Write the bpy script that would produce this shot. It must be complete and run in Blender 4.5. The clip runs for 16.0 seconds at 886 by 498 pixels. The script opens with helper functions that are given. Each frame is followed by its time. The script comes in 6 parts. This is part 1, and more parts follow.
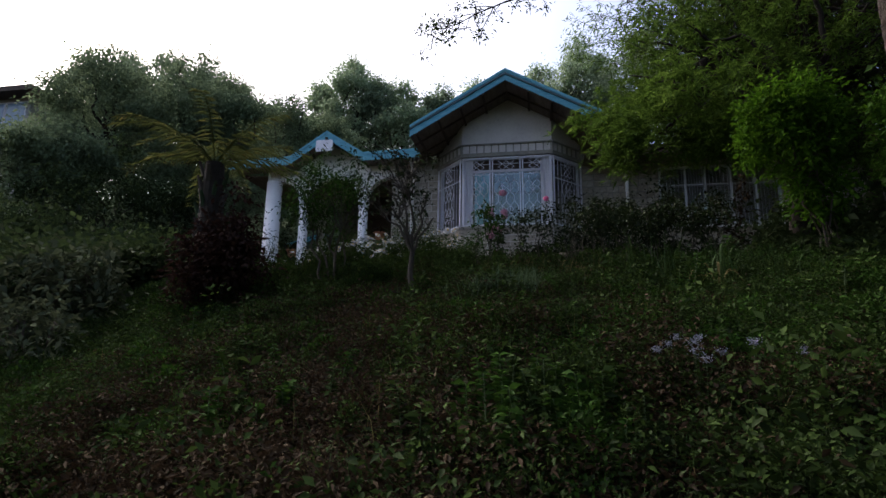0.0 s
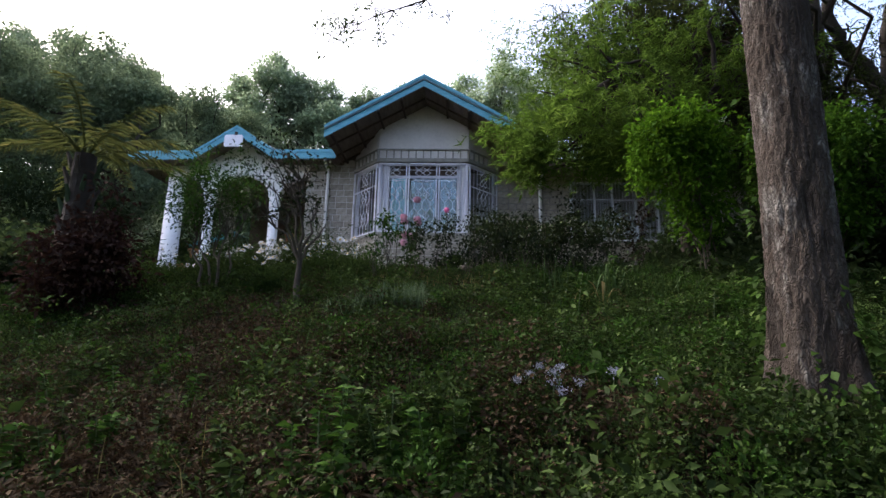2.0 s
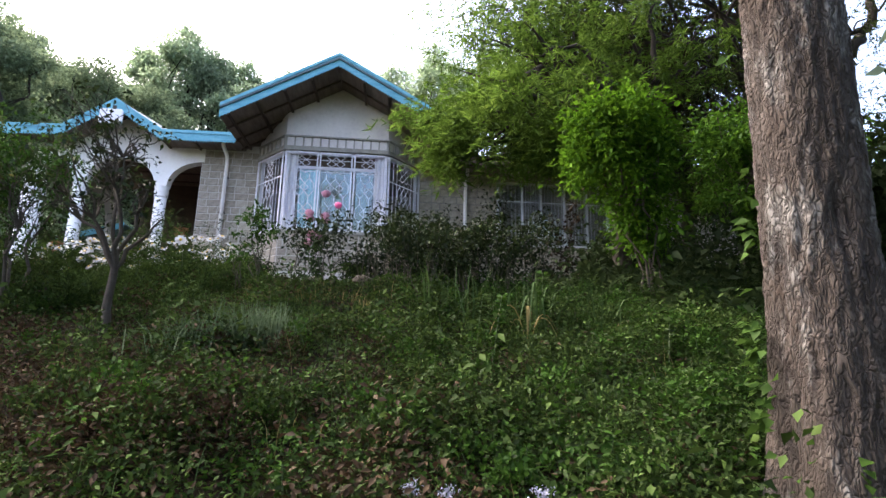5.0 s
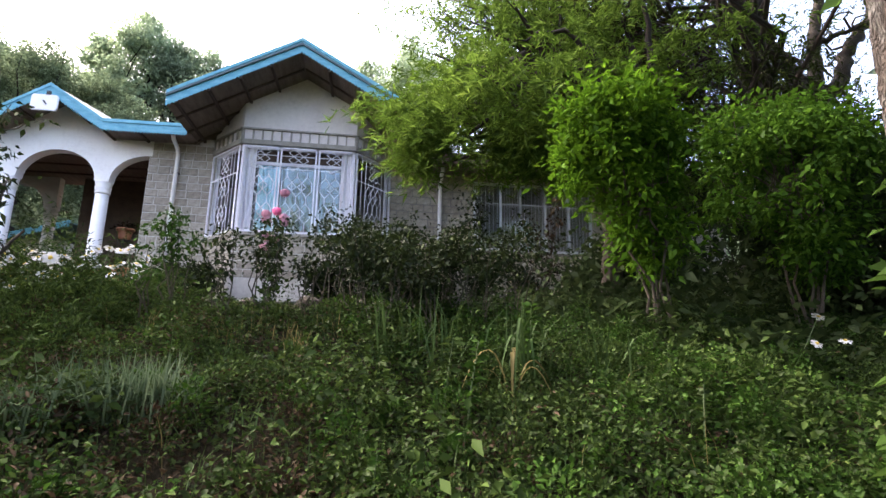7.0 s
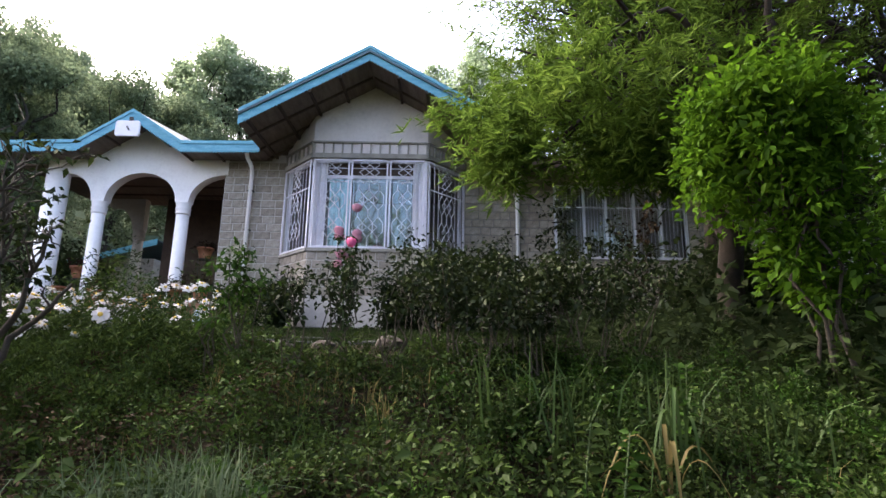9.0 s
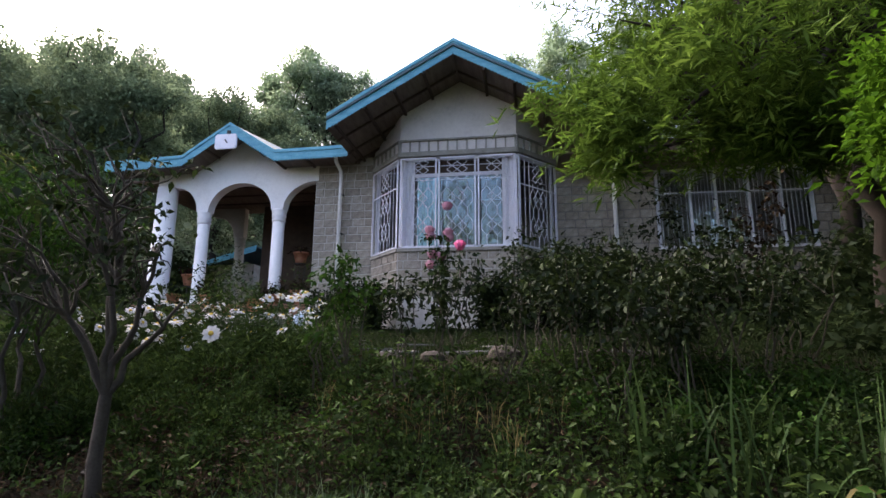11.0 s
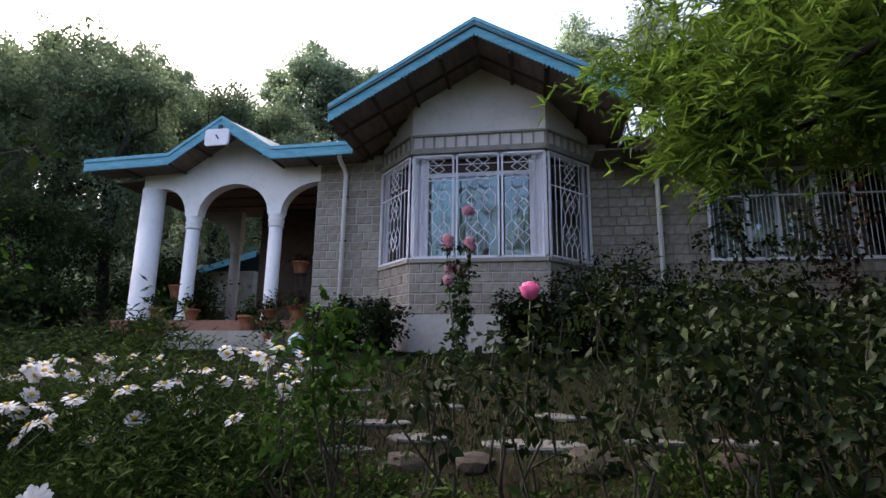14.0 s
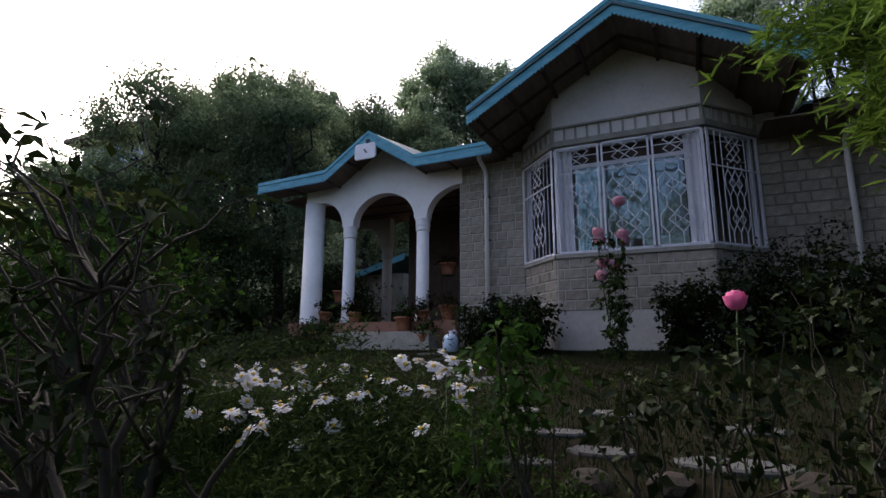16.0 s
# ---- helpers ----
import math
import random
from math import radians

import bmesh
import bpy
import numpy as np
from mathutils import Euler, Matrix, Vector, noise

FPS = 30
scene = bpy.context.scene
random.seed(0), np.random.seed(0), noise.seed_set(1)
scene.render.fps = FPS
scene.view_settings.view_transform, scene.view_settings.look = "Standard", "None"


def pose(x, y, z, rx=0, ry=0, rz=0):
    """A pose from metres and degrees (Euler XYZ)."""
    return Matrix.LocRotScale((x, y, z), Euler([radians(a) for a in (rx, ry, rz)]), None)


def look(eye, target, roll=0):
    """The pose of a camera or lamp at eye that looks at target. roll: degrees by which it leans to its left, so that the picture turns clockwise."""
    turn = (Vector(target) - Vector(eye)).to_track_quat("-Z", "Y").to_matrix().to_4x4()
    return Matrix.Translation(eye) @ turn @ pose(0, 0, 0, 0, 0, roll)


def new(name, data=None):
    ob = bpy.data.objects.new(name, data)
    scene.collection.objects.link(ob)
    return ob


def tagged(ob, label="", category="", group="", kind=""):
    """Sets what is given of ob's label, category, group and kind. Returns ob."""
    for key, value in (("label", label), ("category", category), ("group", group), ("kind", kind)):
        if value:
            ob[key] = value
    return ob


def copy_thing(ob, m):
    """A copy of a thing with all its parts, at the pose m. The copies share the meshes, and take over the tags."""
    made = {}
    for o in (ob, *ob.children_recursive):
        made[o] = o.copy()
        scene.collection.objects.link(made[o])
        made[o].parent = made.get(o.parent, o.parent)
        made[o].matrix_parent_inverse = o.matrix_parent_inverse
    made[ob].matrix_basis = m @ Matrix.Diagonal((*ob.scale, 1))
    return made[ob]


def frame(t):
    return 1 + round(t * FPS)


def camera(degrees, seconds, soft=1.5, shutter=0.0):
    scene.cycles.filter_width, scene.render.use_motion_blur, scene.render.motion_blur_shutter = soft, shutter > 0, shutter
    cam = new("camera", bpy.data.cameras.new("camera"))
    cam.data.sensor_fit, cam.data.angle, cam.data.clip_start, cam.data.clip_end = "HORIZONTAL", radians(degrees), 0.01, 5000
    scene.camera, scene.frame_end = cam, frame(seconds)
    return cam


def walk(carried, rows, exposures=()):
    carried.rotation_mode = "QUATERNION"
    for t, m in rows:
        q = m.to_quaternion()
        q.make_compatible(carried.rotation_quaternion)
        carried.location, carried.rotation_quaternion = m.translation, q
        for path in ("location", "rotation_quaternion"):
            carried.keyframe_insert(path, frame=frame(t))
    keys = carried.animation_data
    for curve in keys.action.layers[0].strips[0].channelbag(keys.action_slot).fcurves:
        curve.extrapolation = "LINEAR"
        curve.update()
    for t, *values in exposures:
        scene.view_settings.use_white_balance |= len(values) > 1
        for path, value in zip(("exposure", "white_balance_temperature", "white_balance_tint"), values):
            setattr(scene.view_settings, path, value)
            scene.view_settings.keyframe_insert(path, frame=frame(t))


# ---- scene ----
cam = camera(80.2, 16.0)
PATH = [
    (0, (1.603, -0.657, 1.228), (1.248, 1.27, 1.63), 1.0),
    (0.5, (1.682, -0.557, 1.255), (1.475, 1.389, 1.668), 1.1),
    (1, (1.763, -0.481, 1.31), (1.635, 1.471, 1.726), 1.1),
    (1.5, (1.845, -0.429, 1.369), (1.748, 1.524, 1.787), 1.2),
    (2, (1.984, -0.403, 1.388), (1.901, 1.551, 1.806), 1.2),
    (2.5, (2.046, -0.247, 1.376), (1.971, 1.707, 1.793), 1.3),
    (3, (2.013, 0.013, 1.456), (1.984, 1.969, 1.872), 1.3),
    (3.5, (2.088, 0.217, 1.51), (2.134, 2.173, 1.928), 1.3),
    (4, (2.231, 0.487, 1.62), (2.341, 2.44, 2.038), 1.2),
    (4.5, (2.3, 0.705, 1.662), (2.448, 2.655, 2.082), 1.3),
    (5, (2.361, 0.997, 1.79), (2.541, 2.944, 2.21), 1.2),
    (5.2, (2.39, 1.057, 1.822), (2.59, 3.002, 2.242), 1.2),
    (7.3, (2.566, 2.152, 2.295), (2.834, 4.09, 2.71), 1.1),
    (7.5, (2.556, 2.262, 2.379), (2.821, 4.2, 2.8), 1.1),
    (8, (2.543, 2.453, 2.478), (2.807, 4.39, 2.9), 1.2),
    (8.5, (2.534, 2.619, 2.548), (2.743, 4.563, 2.97), 0.9),
    (9, (2.403, 2.675, 2.56), (2.411, 4.631, 2.975), 0.9),
    (9.5, (2.276, 2.719, 2.588), (2.101, 4.67, 2.993), 0.8),
    (10, (2.181, 2.768, 2.582), (1.914, 4.708, 2.984), 0.7),
    (10.2, (2.171, 2.787, 2.576), (1.886, 4.726, 2.978), 0.6),
    (12.3, (2.09, 3.825, 2.942), (1.78, 5.764, 3.325), 0.4),
    (12.5, (2.063, 3.965, 2.967), (1.745, 5.901, 3.359), 0.6),
    (13, (1.908, 4.289, 3.14), (1.584, 6.221, 3.541), 0.7),
    (13.5, (1.782, 4.399, 3.118), (1.459, 6.331, 3.52), 0.8),
    (14, (1.737, 4.432, 3.159), (1.406, 6.364, 3.558), 0.8),
    (14.5, (1.757, 4.454, 3.217), (1.364, 6.374, 3.615), 0.6),
    (15, (1.645, 4.463, 3.243), (1.113, 6.352, 3.63), 0.5),
    (15.5, (1.595, 4.434, 3.241), (0.901, 6.272, 3.619), 0.3),
    (16, (1.573, 4.413, 3.249), (0.746, 6.195, 3.621), 0.1),
]
EXPOSURES = [(0, 1.03, 6150, 14), (0.5, 1.56, 6200, 14), (1.0, 1.88, 6250, 14), (1.5, 1.96, 6250, 14), (2.5, 2.22, 6250, 14), (3.5, 2.55, 6300, 15), (5, 2.97, 6450, 15), (7.5, 3.12, 6700, 17), (8.5, 2.99, 6700, 17), (9.5, 2.61, 6500, 18), (12.5, 2.26, 6400, 17), (14.5, 1.94, 6300, 17), (15, 1.76, 6250, 17), (15.5, 1.46, 6200, 16), (16, 1.14, 6200, 16)]
walk(cam, [(t, look(eye, target, roll)) for t, eye, target, roll in PATH], EXPOSURES)


# ---- world and light ----
def make_world():
    world = bpy.data.worlds.new("dusk_sky")
    scene.world = world
    world.use_nodes = True
    nt = world.node_tree
    nt.nodes.clear()
    sky = nt.nodes.new("ShaderNodeTexSky")
    sky.sky_type = "NISHITA"
    sky.sun_disc = False
    sky.sun_elevation = radians(46)
    sky.sun_rotation = radians(-60)
    sky.air_density, sky.dust_density, sky.ozone_density = 1.0, 7.0, 1.0
    bg = nt.nodes.new("ShaderNodeBackground")
    bg.inputs["Strength"].default_value = 0.15
    outw = nt.nodes.new("ShaderNodeOutputWorld")
    nt.links.new(sky.outputs[0], bg.inputs["Color"])
    nt.links.new(bg.outputs[0], outw.inputs["Surface"])


make_world()
sun_data = bpy.data.lights.new("sun", "SUN")
sun_data.energy, sun_data.angle, sun_data.color = 0.22, radians(60), (1.0, 0.98, 0.96)
sun = new("sun", sun_data)
sun.matrix_world = look((-60, 35, 72), (0, 0, 0))


# ---- mesh helpers ----
class Shape:
    """Collects vertices and faces of one mesh."""

    def __init__(self):
        self.v, self.f = [], []

    def add(self, verts, faces):
        n = len(self.v)
        self.v += [tuple(p) for p in verts]
        self.f += [tuple(i + n for i in q) for q in faces]
        return self

    def box(self, x0, y0, z0, x1, y1, z1, m=None):
        pts = [(x, y, z) for z in (z0, z1) for y in (y0, y1) for x in (x0, x1)]
        if m is not None:
            pts = [m @ Vector(p) for p in pts]
        return self.add(pts, [(0, 2, 3, 1), (4, 5, 7, 6), (0, 1, 5, 4), (2, 6, 7, 3), (0, 4, 6, 2), (1, 3, 7, 5)])

    def tube(self, pts, radii, k=8, cap=True):
        pts = [Vector(p) for p in pts]
        n = len(pts)
        if not hasattr(radii, "__len__"):
            radii = [radii] * n
        verts, faces = [], []
        up = Vector((0.13, 0.27, 0.95))
        side = None
        for i in range(n):
            d = (pts[min(i + 1, n - 1)] - pts[max(i - 1, 0)]).normalized()
            if side is None:
                side = d.cross(up)
                if side.length < 0.05:
                    side = d.cross(Vector((1, 0, 0)))
            side = (side - d * side.dot(d)).normalized()
            other = d.cross(side)
            for j in range(k):
                a = 2 * math.pi * j / k
                verts.append(pts[i] + radii[i] * (math.cos(a) * side + math.sin(a) * other))
        for i in range(n - 1):
            for j in range(k):
                a, b = i * k + j, i * k + (j + 1) % k
                faces.append((a, b, b + k, a + k))
        if cap:
            faces += [tuple(range(k))[::-1], tuple((n - 1) * k + j for j in range(k))]
        return self.add(verts, faces)

    def lathe(self, profile, k=20, at=(0, 0, 0)):
        """profile: (radius, height) pairs from the bottom up."""
        verts, faces = [], []
        for r, h in profile:
            for j in range(k):
                a = 2 * math.pi * j / k
                verts.append((at[0] + r * math.cos(a), at[1] + r * math.sin(a), at[2] + h))
        for i in range(len(profile) - 1):
            for j in range(k):
                a, b = i * k + j, i * k + (j + 1) % k
                faces.append((a, b, b + k, a + k))
        faces += [tuple(range(k))[::-1], tuple((len(profile) - 1) * k + j for j in range(k))]
        return self.add(verts, faces)

    def prism(self, outline, depth, m):
        """An outline in the xz plane, pushed back along y by depth, put in place by m."""
        n = len(outline)
        pts = [m @ Vector((x, 0, z)) for x, z in outline] + [m @ Vector((x, depth, z)) for x, z in outline]
        faces = [tuple(range(n)), tuple(range(2 * n - 1, n - 1, -1))]
        faces += [(i, i + n, (i + 1) % n + n, (i + 1) % n) for i in range(n)]
        return self.add(pts, faces)

    def mesh(self, name, smooth=False):
        me = bpy.data.meshes.new(name)
        me.from_pydata(self.v, [], self.f)
        if smooth:
            me.polygons.foreach_set("use_smooth", [True] * len(me.polygons))
        me.update()
        return me


def part(name, shape, material, parent=None, label="", smooth=False, at=None):
    me = shape.mesh(name, smooth) if isinstance(shape, Shape) else shape
    if material is not None and not me.materials:
        me.materials.append(material)
    ob = new(name, me)
    if parent is not None:
        ob.parent = parent
    if at is not None:
        ob.matrix_basis = at
    return tagged(ob, label)


def thing(name, label, category, at=(0, 0, 0), group="", kind=""):
    ob = new(name)
    ob.empty_display_size = 0.1
    ob.location = at
    return tagged(ob, label, category, group, kind)


def tri_mesh(name, verts, tris, material):
    """One mesh from arrays of vertices and triangles."""
    verts = np.asarray(verts, dtype=np.float32).reshape(-1, 3)
    tris = np.asarray(tris, dtype=np.int32).reshape(-1, 3)
    me = bpy.data.meshes.new(name)
    me.vertices.add(len(verts))
    me.vertices.foreach_set("co", verts.ravel())
    me.loops.add(tris.size)
    me.loops.foreach_set("vertex_index", tris.ravel())
    me.polygons.add(len(tris))
    me.polygons.foreach_set("loop_start", np.arange(0, tris.size, 3, dtype=np.int32))
    me.update(calc_edges=True)
    me.validate()
    if material is not None:
        me.materials.append(material)
    return me


def unit(a):
    return a / np.maximum(np.linalg.norm(a, axis=1, keepdims=True), 1e-6)


def leaves(name, P, D, L, W, rng, material, fold=0.18, droop=0.12):
    """Folded leaves: base points, directions, lengths and widths."""
    n = len(P)
    D = unit(D)
    R = rng.normal(size=(n, 3)) * 0.6 + np.array([0, 0, 1.0])
    S = unit(np.cross(D, R))
    N = np.cross(S, D)
    L = np.broadcast_to(L, n)[:, None]
    W = np.broadcast_to(W, n)[:, None]
    v = np.empty((n, 4, 3))
    v[:, 0] = P
    mid = P + D * L * 0.42
    v[:, 1] = mid + S * W * 0.5 + N * W * fold
    v[:, 2] = P + D * L - np.array([0, 0, 1.0]) * L * droop
    v[:, 3] = mid - S * W * 0.5 + N * W * fold
    i = np.arange(n)[:, None] * 4
    tris = np.concatenate([i + np.array([[0, 2, 1]]), i + np.array([[0, 3, 2]])], 1)
    return tri_mesh(name, v, tris, material)


def blades(name, P, H, W, rng, material, lean=0.5, arch=0.5):
    """Grass blades: base points, heights and widths."""
    n = len(P)
    H = np.broadcast_to(H, n)[:, None]
    W = np.broadcast_to(W, n)[:, None]
    a = rng.uniform(0, 2 * np.pi, n)
    out = np.stack([np.cos(a), np.sin(a), np.zeros(n)], 1)
    b = a + np.pi / 2 + rng.normal(size=n) * 0.5
    S = np.stack([np.cos(b), np.sin(b), np.zeros(n)], 1)
    l = np.abs(rng.normal(size=(n, 1))) * lean
    up = np.array([0, 0, 1.0])
    m1 = P + up * H * 0.55 + out * H * l * 0.35
    tip = P + up * H * (1 - arch * l * 0.6) + out * H * l
    v = np.empty((n, 5, 3))
    v[:, 0], v[:, 1] = P - S * W * 0.5, P + S * W * 0.5
    v[:, 2], v[:, 3], v[:, 4] = m1 - S * W * 0.4, m1 + S * W * 0.4, tip
    i = np.arange(n)[:, None] * 5
    tris = np.concatenate([i + np.array([[0, 1, 3]]), i + np.array([[0, 3, 2]]), i + np.array([[2, 3, 4]])], 1)
    return tri_mesh(name, v, tris, material)


def smooth(a, b, t):
    t = np.clip((t - a) / (b - a), 0, 1)
    return t * t * (3 - 2 * t)


# ---- materials ----
def material(name, stops, rough=0.7, scale=6.0, bump=0.15, bump_scale=60.0, metal=0.0, island=0.0, trans=0.0,
             spec=0.3, stretch=(1, 1, 1), pieces=0.0, wave=None):
    m = bpy.data.materials.new(name)
    m.use_nodes = True
    nt = m.node_tree
    bsdf = nt.nodes["Principled BSDF"]
    outm = nt.nodes["Material Output"]
    co = nt.nodes.new("ShaderNodeTexCoord")
    mp = nt.nodes.new("ShaderNodeMapping")
    mp.inputs["Scale"].default_value = stretch
    nt.links.new(co.outputs["Object"], mp.inputs[0])

    def noise_node(s, detail, rough_n=0.6):
        n = nt.nodes.new("ShaderNodeTexNoise")
        n.inputs["Scale"].default_value = s
        n.inputs["Detail"].default_value = detail
        n.inputs["Roughness"].default_value = rough_n
        nt.links.new(mp.outputs[0], n.inputs["Vector"])
        return n.outputs["Fac"]

    def mix(a, b, f):
        n = nt.nodes.new("ShaderNodeMix")
        n.inputs["Factor"].default_value = f
        nt.links.new(a, n.inputs["A"])
        nt.links.new(b, n.inputs["B"])
        return n.outputs["Result"]

    fac = mix(noise_node(scale, 5), noise_node(scale * 7, 4), 0.4)
    con = nt.nodes.new("ShaderNodeMapRange")
    con.inputs["From Min"].default_value, con.inputs["From Max"].default_value = 0.32, 0.68
    nt.links.new(fac, con.inputs["Value"])
    fac = con.outputs[0]
    if island:
        geo = nt.nodes.new("ShaderNodeNewGeometry")
        fac = mix(fac, geo.outputs["Random Per Island"], island)
    if pieces:
        info = nt.nodes.new("ShaderNodeObjectInfo")
        fac = mix(fac, info.outputs["Random"], pieces)
    ramp = nt.nodes.new("ShaderNodeValToRGB")
    els = ramp.color_ramp.elements
    while len(els) < len(stops):
        els.new(0.5)
    for e, (p, c) in zip(els, stops):
        e.position, e.color = p, (*c, 1)
    nt.links.new(fac, ramp.inputs["Fac"])
    nt.links.new(ramp.outputs[0], bsdf.inputs["Base Color"])
    bsdf.inputs["Roughness"].default_value = rough
    bsdf.inputs["Metallic"].default_value = metal
    bsdf.inputs["Specular IOR Level"].default_value = spec
    if bump:
        bn = nt.nodes.new("ShaderNodeBump")
        bn.inputs["Strength"].default_value = bump
        bn.inputs["Distance"].default_value = 0.02
        nt.links.new(noise_node(bump_scale, 6, 0.7), bn.inputs["Height"])
        nt.links.new(bn.outputs[0], bsdf.inputs["Normal"])
    if trans:
        tr = nt.nodes.new("ShaderNodeBsdfTranslucent")
        nt.links.new(ramp.outputs[0], tr.inputs["Color"])
        sh = nt.nodes.new("ShaderNodeMixShader")
        sh.inputs[0].default_value = trans
        nt.links.new(bsdf.outputs[0], sh.inputs[1])
        nt.links.new(tr.outputs[0], sh.inputs[2])
        nt.links.new(sh.outputs[0], outm.inputs["Surface"])
    return m


def leaf_mat(name, dark, mid, light, trans=0.42, rough=0.68, scale=0.7, gloss=0.004):
    m = material(name, [(0.0, dark), (0.58, mid), (1.0, light)], rough, scale, 0, island=0.6, trans=trans, spec=0.0)
    nt = m.node_tree
    outm = nt.nodes["Material Output"]
    body = outm.inputs["Surface"].links[0].from_socket
    gl = nt.nodes.new("ShaderNodeBsdfGlossy")
    gl.inputs["Roughness"].default_value = 0.42
    gl.inputs["Color"].default_value = (0.9, 1.0, 0.92, 1)
    sh = nt.nodes.new("ShaderNodeMixShader")
    sh.inputs[0].default_value = gloss
    nt.links.new(body, sh.inputs[1])
    nt.links.new(gl.outputs[0], sh.inputs[2])
    nt.links.new(sh.outputs[0], outm.inputs["Surface"])
    return m


# near black, so the shade in gaps between plants sits in the soil colour
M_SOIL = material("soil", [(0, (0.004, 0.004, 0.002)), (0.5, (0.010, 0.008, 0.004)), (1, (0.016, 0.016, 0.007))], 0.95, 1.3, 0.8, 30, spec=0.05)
M_WEED = leaf_mat("weed_leaf", (0.005, 0.008, 0.003), (0.024, 0.043, 0.010), (0.076, 0.118, 0.030), 0.2)
M_WEED2 = leaf_mat("fresh_weed_leaf", (0.005, 0.014, 0.003), (0.023, 0.054, 0.008), (0.057, 0.118, 0.020), 0.28)
M_DRY = leaf_mat("withered_leaf", (0.005, 0.004, 0.003), (0.033, 0.021, 0.012), (0.083, 0.059, 0.036), 0.12)
M_GRASS = leaf_mat("grass_blade", (0.015, 0.028, 0.009), (0.033, 0.061, 0.019), (0.076, 0.116, 0.040), 0.25)
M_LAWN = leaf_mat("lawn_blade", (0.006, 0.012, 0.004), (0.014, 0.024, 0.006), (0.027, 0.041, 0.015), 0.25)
M_PALE = leaf_mat("grey_green_blade", (0.022, 0.038, 0.019), (0.054, 0.083, 0.045), (0.116, 0.155, 0.098))
M_STRAW = leaf_mat("straw_blade", (0.048, 0.040, 0.016), (0.105, 0.089, 0.036), (0.170, 0.145, 0.065))
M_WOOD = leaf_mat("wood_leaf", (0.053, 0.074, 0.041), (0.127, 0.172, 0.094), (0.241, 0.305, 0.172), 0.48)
# the next two leaf colours are paled to paint haze over the hill
M_HILL = leaf_mat("hazed_hill_leaf", (0.10, 0.135, 0.085), (0.20, 0.26, 0.165), (0.33, 0.41, 0.27), 0.58)
M_HILL2 = leaf_mat("hazed_pale_leaf", (0.14, 0.19, 0.115), (0.26, 0.34, 0.20), (0.40, 0.50, 0.32), 0.6)
# darkened: shadow inside the high canopy is put into this leaf colour
M_CANOPY = leaf_mat("shaded_canopy_leaf", (0.011, 0.015, 0.004), (0.028, 0.039, 0.011), (0.060, 0.078, 0.020), 0.46)
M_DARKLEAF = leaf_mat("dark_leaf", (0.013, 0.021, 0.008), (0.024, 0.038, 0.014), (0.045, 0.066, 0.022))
M_RUSSET = leaf_mat("russet_needle", (0.012, 0.009, 0.006), (0.034, 0.025, 0.014), (0.067, 0.053, 0.028), 0.35)
M_WILLOW = leaf_mat("willow_leaf", (0.023, 0.043, 0.006), (0.072, 0.129, 0.018), (0.166, 0.253, 0.046), 0.46, gloss=0.006)
M_BRIGHT = leaf_mat("bright_shrub_leaf", (0.015, 0.040, 0.004), (0.050, 0.117, 0.007), (0.113, 0.217, 0.017), 0.42)
M_DULL = leaf_mat("dull_broad_leaf", (0.013, 0.018, 0.010), (0.053, 0.066, 0.036), (0.148, 0.169, 0.106), 0.2, 0.55)
M_BRIGHT2 = leaf_mat("green_shrub_leaf", (0.015, 0.038, 0.006), (0.043, 0.102, 0.010), (0.099, 0.198, 0.019), 0.36)
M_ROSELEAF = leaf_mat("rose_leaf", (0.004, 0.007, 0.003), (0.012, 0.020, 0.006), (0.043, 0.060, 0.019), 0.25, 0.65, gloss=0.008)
M_BURG = leaf_mat("burgundy_leaf", (0.014, 0.007, 0.007), (0.028, 0.014, 0.011), (0.056, 0.032, 0.021), 0.15)
M_PALM = leaf_mat("palm_frond", (0.031, 0.041, 0.014), (0.074, 0.087, 0.025), (0.160, 0.147, 0.044), 0.4)
M_IVY = leaf_mat("ivy_leaf", (0.018, 0.035, 0.006), (0.035, 0.070, 0.014), (0.062, 0.114, 0.022), 0.35)
M_CANE = material("dark_cane", [(0, (0.018, 0.016, 0.011)), (1, (0.050, 0.044, 0.030))], 0.85, 14, 0.4, 60)
M_TWIG = material("twig_bark", [(0, (0.026, 0.020, 0.015)), (1, (0.071, 0.059, 0.046))], 0.85, 14, 0.4, 60)
M_DARKBARK = material("dark_bark", [(0, (0.011, 0.009, 0.007)), (1, (0.036, 0.028, 0.022))], 0.9, 8, 0.5, 40)
M_PLASTER = material("grey_plaster", [(0, (0.58, 0.525, 0.50)), (0.5, (0.71, 0.65, 0.62)), (1, (0.79, 0.73, 0.70))], 0.9, 1.6, 0.16, 50)
M_WHITE = material("white_plaster", [(0, (0.80, 0.76, 0.74)), (0.5, (0.90, 0.86, 0.84)), (1, (0.94, 0.90, 0.88))], 0.8, 2.2, 0.08, 40)
M_PAINT = material("white_paint", [(0, (0.72, 0.70, 0.75)), (1, (0.88, 0.85, 0.90))], 0.5, 5, 0.05, 80)
M_CEMENT = material("cement", [(0, (0.20, 0.18, 0.155)), (0.5, (0.32, 0.295, 0.255)), (1, (0.42, 0.39, 0.34))], 0.92, 4, 0.25, 70)
M_BLOCK = material("stone_block", [(0, (0.12, 0.100, 0.078)), (0.5, (0.31, 0.270, 0.222)), (1, (0.52, 0.465, 0.40))], 0.9, 7, 1.0, 40, pieces=0.25)
